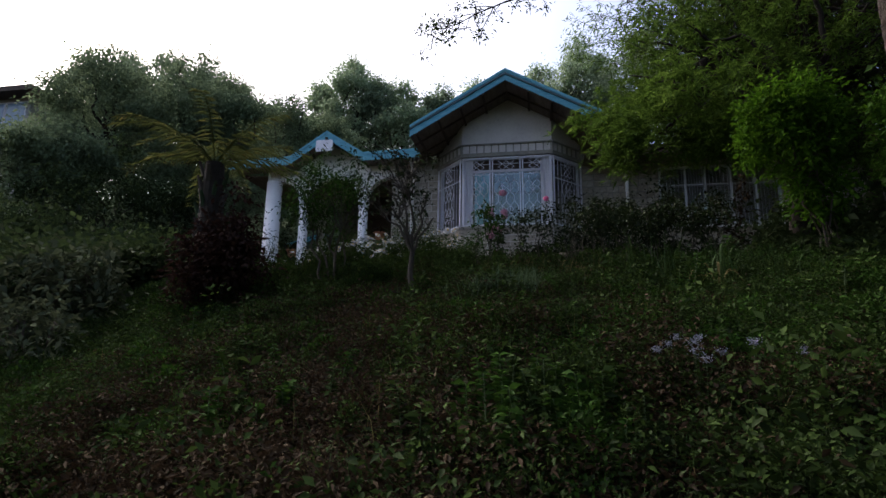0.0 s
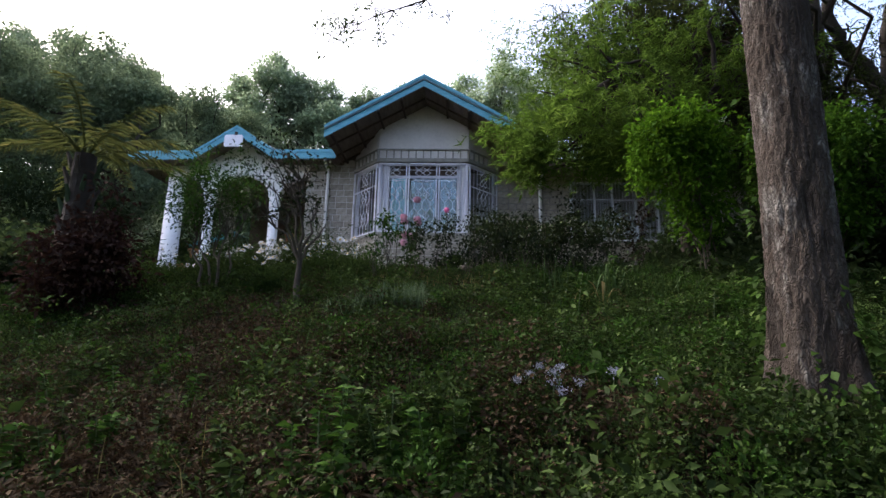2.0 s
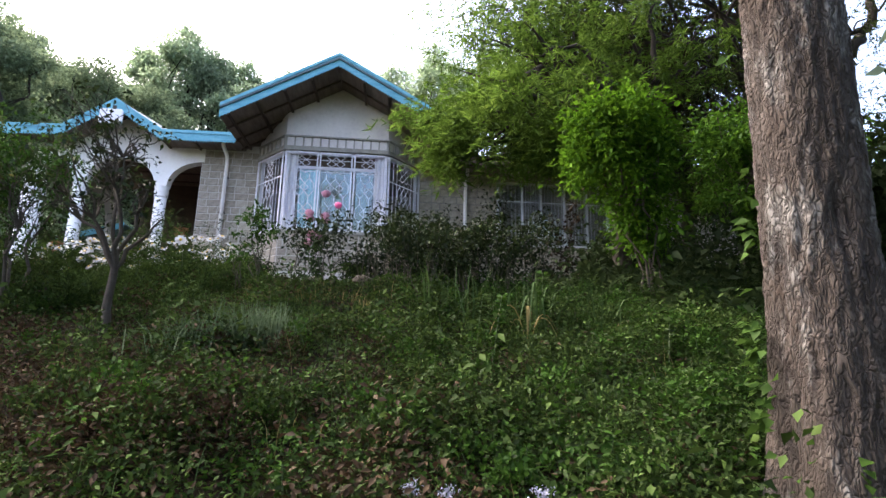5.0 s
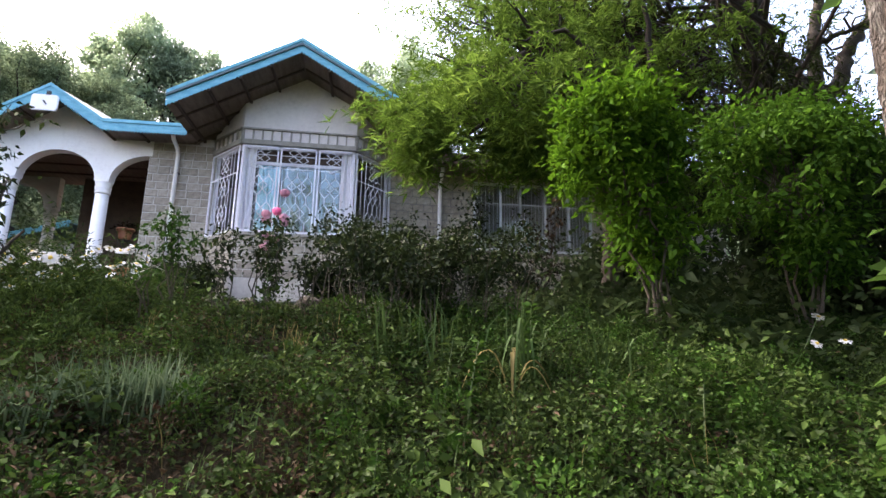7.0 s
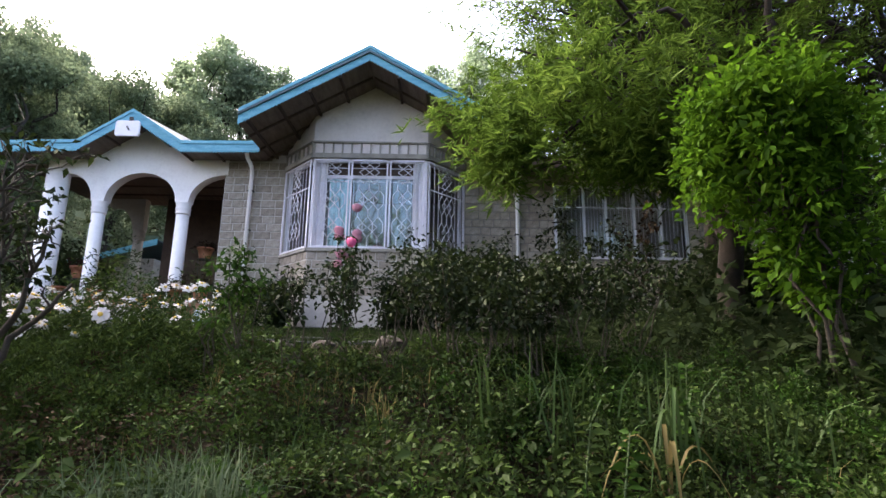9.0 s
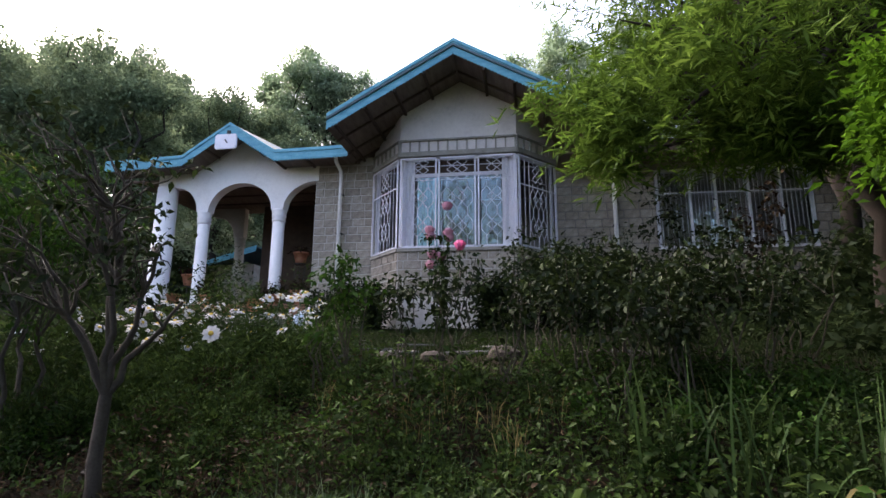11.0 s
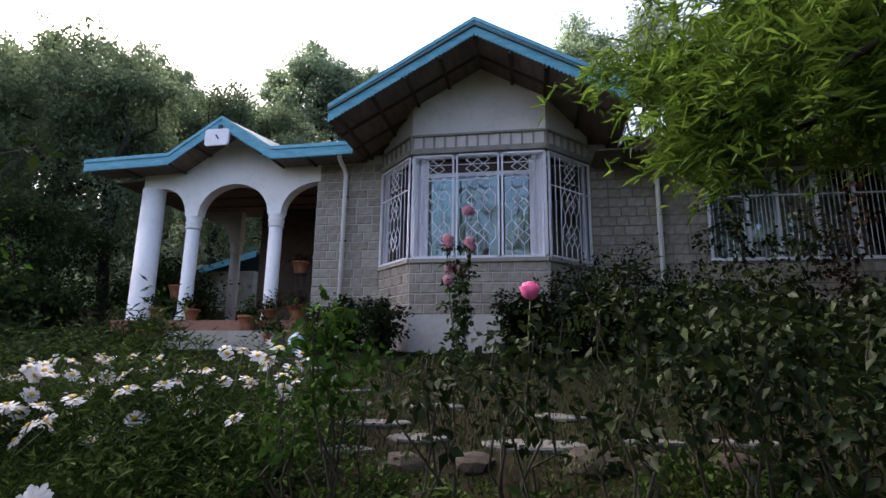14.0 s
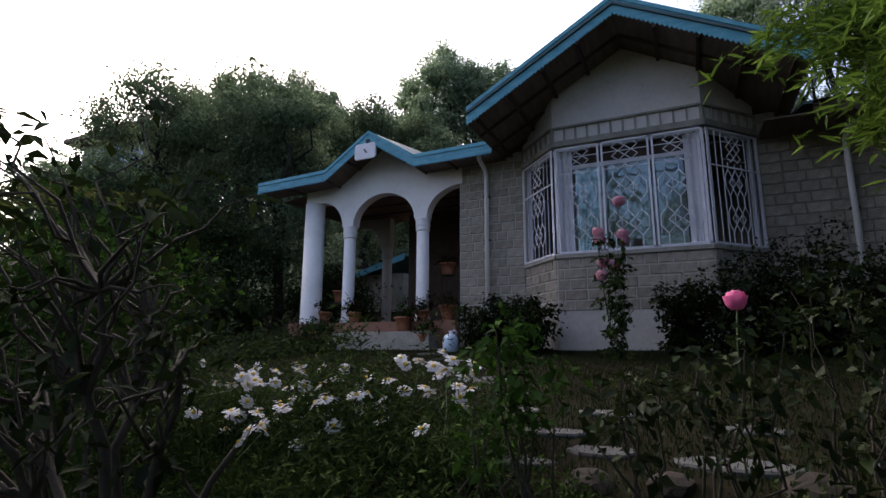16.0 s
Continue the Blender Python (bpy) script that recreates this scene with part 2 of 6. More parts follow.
# darker copy of mortar: less pale joints that also carry the wing's shade
M_SHADE_JOINT = material("shaded_grey_joint", [(0, (0.16, 0.145, 0.13)), (1, (0.27, 0.25, 0.225))], 0.95, 12, 0.3, 90)
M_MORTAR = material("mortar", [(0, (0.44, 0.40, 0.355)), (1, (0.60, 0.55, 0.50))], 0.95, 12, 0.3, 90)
M_TEAL = material("teal_paint", [(0, (0.07, 0.25, 0.33)), (0.5, (0.11, 0.35, 0.45)), (1, (0.20, 0.45, 0.53))], 0.55, 3, 0.08, 50, stretch=(1, 1, 4))
M_SOFFIT = material("soffit_board", [(0, (0.10, 0.075, 0.055)), (0.5, (0.17, 0.13, 0.10)), (1, (0.23, 0.18, 0.14))], 0.8, 3, 0.2, 40, stretch=(4, 0.6, 1))
M_BEAM = material("dark_beam", [(0, (0.05, 0.035, 0.028)), (1, (0.10, 0.07, 0.05))], 0.8, 6, 0.2, 40)
M_ROOF = material("roof_sheet", [(0, (0.05, 0.09, 0.10)), (1, (0.09, 0.14, 0.15))], 0.6, 2, 0.1, 40)
M_TERRA = material("terracotta", [(0, (0.20, 0.075, 0.04)), (0.5, (0.30, 0.12, 0.065)), (1, (0.40, 0.19, 0.11))], 0.85, 8, 0.2, 60)
M_SLAB = material("slate_slab", [(0, (0.028, 0.030, 0.031)), (0.5, (0.050, 0.053, 0.053)), (1, (0.076, 0.079, 0.080))], 0.85, 5, 0.4, 40, pieces=0.4)
M_FLOOR = material("red_oxide_floor", [(0, (0.20, 0.09, 0.06)), (1, (0.30, 0.15, 0.10))], 0.6, 4, 0.1, 50)
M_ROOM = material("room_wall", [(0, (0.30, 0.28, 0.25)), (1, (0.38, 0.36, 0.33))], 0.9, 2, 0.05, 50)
M_CURTAIN = material("white_curtain", [(0, (0.82, 0.80, 0.84)), (1, (0.92, 0.90, 0.94))], 0.9, 8, 0.1, 120, trans=0.25)
# greyer copy of white_paint, with the shade on the barred window put in
M_SHADE_PAINT = material("shaded_white_paint", [(0, (0.52, 0.53, 0.57)), (1, (0.68, 0.69, 0.73))], 0.6, 9, 0.1, 80)
M_BLUECURT = material("blue_curtain", [(0, (0.26, 0.50, 0.56)), (1, (0.36, 0.60, 0.66))], 0.9, 8, 0.1, 120, trans=0.25)
M_PETAL = material("white_petal", [(0, (0.466, 0.473, 0.492)), (1, (0.557, 0.563, 0.583))], 0.7, 30, 0, trans=0.2)
M_YOLK = material("flower_yellow", [(0, (0.45, 0.30, 0.04)), (1, (0.62, 0.44, 0.08))], 0.8, 60, 0.3, 200)
M_PINK = material("pink_petal", [(0, (0.66, 0.09, 0.28)), (1, (0.82, 0.26, 0.46))], 0.6, 25, 0, trans=0.25)
M_PINK2 = material("pale_pink_petal", [(0, (0.50, 0.20, 0.29)), (1, (0.68, 0.38, 0.46))], 0.6, 25, 0, trans=0.25)
M_MAUVE = material("mauve_petal", [(0, (0.174, 0.184, 0.260)), (1, (0.273, 0.292, 0.368))], 0.8, 40, 0, trans=0.2)
M_STEM = material("green_stem", [(0, (0.030, 0.054, 0.018)), (1, (0.054, 0.084, 0.030))], 0.7, 20, 0.1, 80)
M_METAL = material("dark_metal", [(0, (0.03, 0.03, 0.03)), (1, (0.06, 0.055, 0.05))], 0.6, 20, 0.1, 90, metal=0.4)
M_JUG = material("pale_blue_plastic", [(0, (0.42, 0.52, 0.66)), (1, (0.52, 0.62, 0.74))], 0.4, 6, 0.05, 60)


def glass_mat():
    m = bpy.data.materials.new("window_glass")
    m.use_nodes = True
    nt = m.node_tree
    b = nt.nodes["Principled BSDF"]
    tr = nt.nodes.new("ShaderNodeBsdfTransparent")
    gl = nt.nodes.new("ShaderNodeBsdfGlossy")
    gl.inputs["Roughness"].default_value = 0.015
    gl.inputs["Color"].default_value = (0.72, 0.93, 1.0, 1)
    fr = nt.nodes.new("ShaderNodeFresnel")
    fr.inputs["IOR"].default_value = 1.9
    sh = nt.nodes.new("ShaderNodeMixShader")
    nt.links.new(fr.outputs[0], sh.inputs[0])
    nt.links.new(tr.outputs[0], sh.inputs[1])
    nt.links.new(gl.outputs[0], sh.inputs[2])
    nt.links.new(sh.outputs[0], nt.nodes["Material Output"].inputs["Surface"])
    nt.nodes.remove(b)
    return m


M_GLASS = glass_mat()
# reflected sky on the hill house panes, put into a blue-grey base colour
M_SKYGLASS = material("sky_painted_glazing", [(0, (0.20, 0.27, 0.36)), (1, (0.30, 0.38, 0.47))], 0.12, 0.6, 0, 20)


def bark_mat():
    """Plated bark: dark cracks round upright plates, grey lichen in patches."""
    m = material("bark", [(0, (0.018, 0.014, 0.011)), (0.5, (0.042, 0.033, 0.026)), (1, (0.078, 0.065, 0.054))], 0.92, 6, 0, 30, stretch=(1, 1, 0.4))
    nt = m.node_tree
    bsdf = nt.nodes["Principled BSDF"]
    mp = [n for n in nt.nodes if n.type == "MAPPING"][0]
    ramp = [n for n in nt.nodes if n.type == "VALTORGB"][0]
    wob = nt.nodes.new("ShaderNodeTexNoise")
    wob.inputs["Scale"].default_value = 24
    nt.links.new(mp.outputs[0], wob.inputs["Vector"])
    shift = nt.nodes.new("ShaderNodeVectorMath")
    shift.operation = "MULTIPLY_ADD"
    shift.inputs[1].default_value = (0.09, 0.09, 0.09)
    nt.links.new(wob.outputs["Color"], shift.inputs[0])
    nt.links.new(mp.outputs[0], shift.inputs[2])
    vor = nt.nodes.new("ShaderNodeTexVoronoi")
    vor.feature = "DISTANCE_TO_EDGE"
    vor.inputs["Scale"].default_value = 40
    nt.links.new(shift.outputs[0], vor.inputs["Vector"])
    crack = nt.nodes.new("ShaderNodeMapRange")
    crack.inputs["From Min"].default_value, crack.inputs["From Max"].default_value, crack.inputs["To Min"].default_value = 0.0, 0.26, 0.25
    nt.links.new(vor.outputs["Distance"], crack.inputs["Value"])
    lich = nt.nodes.new("ShaderNodeTexNoise")
    lich.inputs["Scale"].default_value, lich.inputs["Detail"].default_value, lich.inputs["Roughness"].default_value = 4.0, 9, 0.72
    nt.links.new(mp.outputs[0], lich.inputs["Vector"])
    lm = nt.nodes.new("ShaderNodeMapRange")
    lm.inputs["From Min"].default_value, lm.inputs["From Max"].default_value, lm.inputs["To Max"].default_value = 0.51, 0.60, 0.9
    nt.links.new(lich.outputs["Fac"], lm.inputs["Value"])
    mix1 = nt.nodes.new("ShaderNodeMix")
    mix1.data_type = "RGBA"
    mix1.inputs[7].default_value = (0.15, 0.146, 0.136, 1)
    nt.links.new(lm.outputs[0], mix1.inputs[0])
    nt.links.new(ramp.outputs[0], mix1.inputs[6])
    moss = nt.nodes.new("ShaderNodeTexNoise")
    moss.inputs["Scale"].default_value, moss.inputs["Detail"].default_value, moss.inputs["Roughness"].default_value = 2.3, 7, 0.66
    nt.links.new(mp.outputs[0], moss.inputs["Vector"])
    mm = nt.nodes.new("ShaderNodeMapRange")
    mm.inputs["From Min"].default_value, mm.inputs["From Max"].default_value, mm.inputs["To Max"].default_value = 0.50, 0.58, 0.9
    nt.links.new(moss.outputs["Fac"], mm.inputs["Value"])
    mix3 = nt.nodes.new("ShaderNodeMix")
    mix3.data_type = "RGBA"
    mix3.inputs[7].default_value = (0.030, 0.020, 0.014, 1)
    nt.links.new(mm.outputs[0], mix3.inputs[0])
    nt.links.new(mix1.outputs[2], mix3.inputs[6])
    mix2 = nt.nodes.new("ShaderNodeMix")
    mix2.data_type = "RGBA"
    mix2.inputs[6].default_value = (0.018, 0.013, 0.010, 1)
    nt.links.new(crack.outputs[0], mix2.inputs[0])
    nt.links.new(mix3.outputs[2], mix2.inputs[7])
    nt.links.new(mix2.outputs[2], bsdf.inputs["Base Color"])
    bn = nt.nodes.new("ShaderNodeBump")
    bn.inputs["Strength"].default_value, bn.inputs["Distance"].default_value = 0.9, 0.012
    nt.links.new(crack.outputs[0], bn.inputs["Height"])
    nt.links.new(bn.outputs[0], bsdf.inputs["Normal"])
    return m


M_BARK = bark_mat()


# ---- ground ----
def ground_z(x, y):
    x, y = np.asarray(x, dtype=float), np.asarray(y, dtype=float)
    z = np.interp(y, [-80, -30, -8, -0.7, 2.7, 5.2, 6.6, 7.1, 14.3, 19, 24, 60, 140, 900],
                  [-25, -11, -3.2, -0.3, 1.0, 1.95, 2.5, 2.66, 3.22, 3.5, 5.2, 22, 45, 60])
    w = np.interp(y, [-1, 3, 6, 8, 12], [0.7, 1, 0.8, 0.15, 0])
    z = z - 0.13 * np.clip(1.0 - x, 0, 6) * w
    z = z + 0.05 * np.sin(1.7 * x + 0.6 * y) * np.sin(1.3 * y - 0.4 * x) * np.interp(y, [5, 7, 8], [1, 0.5, 0.2])
    z = z + 0.028 * np.sin(5.3 * x + 1.9 * np.sin(2.7 * y)) * np.sin(4.7 * y + 1.4 * np.sin(3.1 * x)) * np.interp(y, [-2, 0, 6, 7], [0, 1, 1, 0])
    return z


def make_ground():
    xs = np.concatenate([np.linspace(-900, -30, 14), np.linspace(-26, -9, 18), np.linspace(-8.7, 11, 100), np.linspace(12, 30, 18), np.linspace(40, 900, 14)])
    ys = np.concatenate([np.linspace(-400, -30, 10), np.linspace(-25, -2, 20), np.linspace(-1.8, 9, 90), np.linspace(9.4, 30, 50), np.linspace(33, 140, 30), np.linspace(180, 900, 8)])
    X, Y = np.meshgrid(xs, ys)
    V = np.stack([X, Y, ground_z(X, Y)], -1).reshape(-1, 3)
    nx, ny = len(xs), len(ys)
    i, j = np.meshgrid(np.arange(nx - 1), np.arange(ny - 1))
    a = (j * nx + i).ravel()
    tris = np.stack([a, a + 1, a + nx + 1, a, a + nx + 1, a + nx], 1).reshape(-1, 3)
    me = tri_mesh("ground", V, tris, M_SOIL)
    me.polygons.foreach_set("use_smooth", [True] * len(me.polygons))
    return tagged(new("ground", me), "soil hillside under weeds and grass, darkened for shade in the gaps", "ground", kind="structure")


make_ground()


# ---- house ----
WALL_Y = 15.3
BAY = [(-1.52, 15.3), (-0.62, 14.3), (2.06, 14.3), (2.96, 15.3)]
RIDGE_X, RIDGE_Z, PITCH = 0.78, 8.95, 0.553
house = thing("house", "grey stone-block bungalow with teal-edged roof, white arched porch and bay window", "house", (0, 15.3, 3.2))
HOUSE_INV = Matrix.Translation((0, -15.3, -3.2))


def hpart(name, shape, mat, label="", smooth=False, parent=None):
    """A part of the house, given in world coordinates."""
    ob = part(name, shape, mat, parent or house, label, smooth)
    ob.matrix_parent_inverse = HOUSE_INV if parent is None else Matrix()
    return ob


def roof_under(x):
    return RIDGE_Z - PITCH * abs(x - RIDGE_X)


def strip(s, p, q, zb, zt, depth=0.2):
    """A wall between two plan points; zt is a height or a function of x."""
    p, q = Vector((*p, 0)), Vector((*q, 0))
    d = (q - p).normalized()
    n = Vector((-d.y, d.x, 0)) * depth
    stops_t = [0.0, 1.0]
    if callable(zt) and (p.x - RIDGE_X) * (q.x - RIDGE_X) < 0:
        stops_t.insert(1, (RIDGE_X - p.x) / (q.x - p.x))
    for a, b in zip(stops_t, stops_t[1:]):
        A, B = p.lerp(q, a), p.lerp(q, b)
        za, zb2 = (zt(A.x), zt(B.x)) if callable(zt) else (zt, zt)
        base = [A, B, B + n, A + n]
        s.add([(v.x, v.y, zb) for v in base] + [(A.x, A.y, za), (B.x, B.y, zb2), ((B + n).x, (B + n).y, zb2), ((A + n).x, (A + n).y, za)],
              [(0, 3, 2, 1), (4, 5, 6, 7), (0, 1, 5, 4), (1, 2, 6, 5), (2, 3, 7, 6), (3, 0, 4, 7)])


def welded(s):
    bm = bmesh.new()
    bm.from_mesh(s.mesh("weld"))
    bmesh.ops.remove_doubles(bm, verts=bm.verts, dist=0.0005)
    me = bpy.data.meshes.new("arcade")
    bm.to_mesh(me)
    bm.free()
    return me


# bay: stone below, plaster gable above
bay_walls = []
bay_band = Shape()
for p, q in zip(BAY, BAY[1:]):
    bay_base = Shape()
    strip(bay_base, p, q, 2.9, 4.93)
    bay_walls.append(hpart("bay_wall", welded(bay_base), M_MORTAR, "mortared wall under the bay window"))
    bay_gable = Shape()
    strip(bay_gable, p, q, 7.2, lambda x: roof_under(x) + 0.03)
    hpart("gable_wall", welded(bay_gable), M_PLASTER, "smooth grey plaster gable")
    d = (Vector(q) - Vector(p)).normalized()
    out = Vector((d.y, -d.x))
    length = (Vector(q) - Vector(p)).length
    for zb, zt, dep in ((7.16, 7.27, 0.05), (7.53, 7.57, 0.05)):
        strip(bay_band, (p[0] + out.x * dep, p[1] + out.y * dep), (q[0] + out.x * dep, q[1] + out.y * dep), zb, zt, 0.12)
    n = max(4, round(length / 0.23))
    for k in range(n + 1):
        c = Vector(p) + d * (0.02 + (length - 0.04) * k / n)
        a, b = c - d * 0.018 + out * 0.035, c + d * 0.018 + out * 0.035
        strip(bay_band, tuple(a), tuple(b), 7.27, 7.53, 0.1)
hpart("band_course", bay_band, M_CEMENT, "cement band of small recessed squares")

# sill
sill = Shape()
for p, q in zip(BAY, BAY[1:]):
    d = (Vector(q) - Vector(p)).normalized()
    o = Vector((d.y, -d.x)) * 0.05
    strip(sill, (p[0] + o.x, p[1] + o.y), (q[0] + o.x, q[1] + o.y), 4.93, 5.0, 0.25)
hpart("window_sill", sill, M_CEMENT)


def diamond_chain(s, m, x0, x1, z0, z1):
    """Lattice of bent rods: diamonds linked by long hexagons."""
    w = x1 - x0
    xs = [x0 + w * f for f in (0.2, 0.5, 0.8)]
    r = 0.0105

    def rod(a, b):
        s.tube([m @ Vector((a[0], -0.02, a[1])), m @ Vector((b[0], -0.02, b[1]))], r, 4, False)
    h = z1 - z0
    rod((x0, z1 - 0.09 * h), (x1, z1 - 0.09 * h))
    rod((x0, z1 - 0.25 * h), (x1, z1 - 0.25 * h))
    top = z1 - 0.0
    dd = w * 0.15
    for c in (x0 + w * 0.35, x0 + w * 0.65):
        for k in range(3):
            z = top - 0.045 * h - k * 0.09 * h
            for sx in (-1, 1):
                rod((c + sx * dd, z), (c, z + 0.045 * h))
                rod((c + sx * dd, z), (c, z - 0.045 * h))
    for c in xs:
        for lo, hi in ((0.0, 0.10), (0.34, 0.42), (0.66, 0.72)):
            rod((c, z0 + lo * h), (c, z0 + hi * h))
    for lo in (0.10, 0.42):
        hh = 0.24
        a, b, cmid = z0 + lo * h, z0 + (lo + hh) * h, z0 + (lo + hh / 2) * h
        for c in xs:
            for sx in (-1, 1):
                rod((c, a), (c + sx * dd, a + 0.07 * h))
                rod((c + sx * dd, a + 0.07 * h), (c + sx * dd, b - 0.07 * h))
                rod((c + sx * dd, b - 0.07 * h), (c, b))
        for c in (xs[0] + dd, xs[1] + dd):
            for sx in (-1, 1):
                rod((c + sx * dd * 0.9, cmid), (c, cmid + 0.05 * h))
                rod((c + sx * dd * 0.9, cmid), (c, cmid - 0.05 * h))


def bay_window(p, q, panels, name_label):
    """One face of the bay: frame, grille panels, glass panes."""
    p, q = Vector((*p, 0)), Vector((*q, 0))
    d = (q - p).normalized()
    length = (q - p).length
    m = Matrix.Translation(p) @ Matrix.Rotation(math.atan2(d.y, d.x), 4, "Z")
    win = part("window", Shape().box(0, 0.09, 5.0, length, 0.16, 5.06, m), M_PAINT, house, name_label)
    win.matrix_parent_inverse = HOUSE_INV
    part("head_rail", Shape().box(0, 0.09, 7.1, length, 0.16, 7.16, m), M_PAINT, win)
    for k in (0, panels):
        x = length * k / panels
        x = min(max(x, 0.035), length - 0.035)
        part("mullion", Shape().box(x - 0.035, 0.09, 5.06, x + 0.035, 0.16, 7.1, m), M_PAINT, win)
    for k in range(panels):
        x0, x1 = length * k / panels + 0.02, length * (k + 1) / panels - 0.02
        g = Shape()
        b = 0.022
        for a in ((x0, 5.02, x0 + b * 1.6, 7.12), (x1 - b * 1.6, 5.02, x1, 7.12), (x0, 5.02, x1, 5.02 + b * 1.5), (x0, 7.12 - b * 1.5, x1, 7.12)):
            g.box(a[0], -0.035, a[1], a[2], -0.012, a[3], m)
        part("grille_frame", g, M_PAINT, win)
        lat = Shape()
        if panels > 1:
            diamond_chain(lat, m, x0 + 0.04, x1 - 0.04, 5.05, 7.09)
        else:
            nb = 9
            for i in range(nb):
                x = x0 + 0.06 + (x1 - x0 - 0.12) * i / (nb - 1)
                if not 3 <= i <= 5:
                    lat.tube([m @ Vector((x, -0.02, 5.05)), m @ Vector((x, -0.02, 7.09))], 0.010, 4, False)
            diamond_chain(lat, m, x0 + (x1 - x0) * 0.28, x1 - (x1 - x0) * 0.28, 5.05, 7.09)
            lat.box(x0, -0.03, 6.42, x1, -0.015, 6.45, m)
        part("grille_lattice", lat, M_PAINT, win)
    return win


bay_window(BAY[0], BAY[1], 1, "slanted side of the bay window behind a white grille")
bay_window(BAY[1], BAY[2], 3, "bay window front with white patterned steel grille")
bay_window(BAY[2], BAY[3], 1, "slanted side of the bay window behind a white grille")

# glazing set back behind the front grille
GLAZE = [(-0.32, 0.27), (0.27, 1.72)]
glazing = hpart("inner_window", Shape().box(-0.34, 14.52, 4.96, 1.74, 14.60, 5.04), M_PAINT, "recessed glazing of the bay window")
part("head_rail", Shape().box(-0.34, 14.52, 6.74, 1.74, 14.60, 6.82), M_PAINT, glazing)
for x in (-0.32, 0.27, 1.72):
    part("mullion", Shape().box(x - 0.016, 14.52, 5.04, x + 0.016, 14.60, 6.74), M_METAL, glazing)
for a, b in GLAZE:
    pane = part("pane", Shape().box(a + 0.02, 14.555, 5.04, b - 0.02, 14.561, 6.74), M_GLASS, glazing)
    pane.visible_shadow = False

# block walls
MESHES = {}


def block_mesh(w, h):
    key = (round(w, 2), round(h, 3))
    if key not in MESHES:
        g, c, dep = 0.011, 0.010, 0.018
        x0, x1, z0, z1 = g, w - g, g, h - g
        s = Shape().add([(x0, 0, z0), (x1, 0, z0), (x1, 0, z1), (x0, 0, z1),
                         (x0 + c, -dep, z0 + c), (x1 - c, -dep, z0 + c), (x1 - c, -dep, z1 - c), (x0 + c, -dep, z1 - c)],
                        [(0, 3, 2, 1), (4, 5, 6, 7), (0, 1, 5, 4), (1, 2, 6, 5), (2, 3, 7, 6), (3, 0, 4, 7)])
        me = s.mesh("block")
        me.materials.append(M_BLOCK)
        MESHES[key] = me
    return MESHES[key]


def lay_blocks(parent, p, q, z0, z1, rng, hole=None, h=0.2):
    p, q = Vector((*p, 0)), Vector((*q, 0))
    d = (q - p).normalized()
    rot = math.degrees(math.atan2(d.y, d.x))
    length = (q - p).length
    z = z0
    while z + h * 0.5 < z1:
        hh = min(h, z1 - z)
        spans = [(0, length)]
        if hole and z + hh > hole[2] and z < hole[3]:
            spans = [(0, hole[0]), (hole[1], length)]
        for a, b in spans:
            x = a
            first = True
            while b - x > 0.05:
                w = rng.choice([0.24, 0.30, 0.36, 0.42]) * (0.55 if first and rng.random() < 0.5 else 1)
                first = False
                w = round(w, 2)
                if b - x - w < 0.12:
                    w = b - x
                ob = new("block", block_mesh(w, hh))
                ob.parent = parent
                pos = p + d * x
                ob.matrix_basis = pose(pos.x, pos.y, z, 0, 0, rot)
                x += w
        z += h


WIN2 = (5.2, 8.52, 5.05, 6.92)
left_wall = hpart("front_wall", Shape().box(-3.05, WALL_Y, 2.9, -1.45, WALL_Y + 0.3, 7.6), M_MORTAR, "coursed grey stone-block wall")
rim = [(2.9, 2.9), (12.5, 2.9), (12.5, 7.6), (2.9, 7.6), (WIN2[0], WIN2[2]), (WIN2[1], WIN2[2]), (WIN2[1], WIN2[3]), (WIN2[0], WIN2[3])]
rw = Shape().add([(x, y, z) for y in (WALL_Y, WALL_Y + 0.3) for x, z in rim],
                 [(i, (i + 1) % 4, (i + 1) % 4 + 4, i + 4) for i in range(4)] + [(i + 8, i + 12, (i + 1) % 4 + 12, (i + 1) % 4 + 8) for i in range(4)]
                 + [(i, i + 8, (i + 1) % 4 + 8, (i + 1) % 4) for i in range(4)] + [(i + 4, (i + 1) % 4 + 4, (i + 1) % 4 + 12, i + 12) for i in range(4)])
right_wall = hpart("front_wall", rw, M_SHADE_JOINT, "coursed grey stone-block wall in the shade of trees")

# side, back and inner walls, floor, ceiling
shell = Shape().box(-3.05, 15.6, 2.9, -2.75, 22, 7.6).box(12.2, 15.6, 2.9, 12.5, 22, 7.6).box(-3.05, 21.7, 2.9, 12.5, 22, 7.6)
hpart("outer_wall", shell, M_CEMENT, "plain side and back walls")
rooms = Shape().box(-2.7, 18.2, 3.9, 12.2, 18.3, 7.3).box(4.0, 15.62, 3.9, 4.1, 18.2, 7.3)
hpart("inner_wall", rooms, M_ROOM)
hpart("room_floor", Shape().box(-2.75, 15.6, 3.8, 12.2, 21.7, 3.9).box(-0.5, 14.6, 3.8, 1.95, 15.6, 3.9), M_FLOOR)
hpart("room_ceiling", Shape().box(-2.75, 15.6, 7.25, 12.2, 21.7, 7.3).box(-0.6, 14.52, 7.25, 2.0, 15.6, 7.3), M_ROOM)

# main gable roof, soffit, beams, fascia
GY, EAVE = 13.1, 2.75


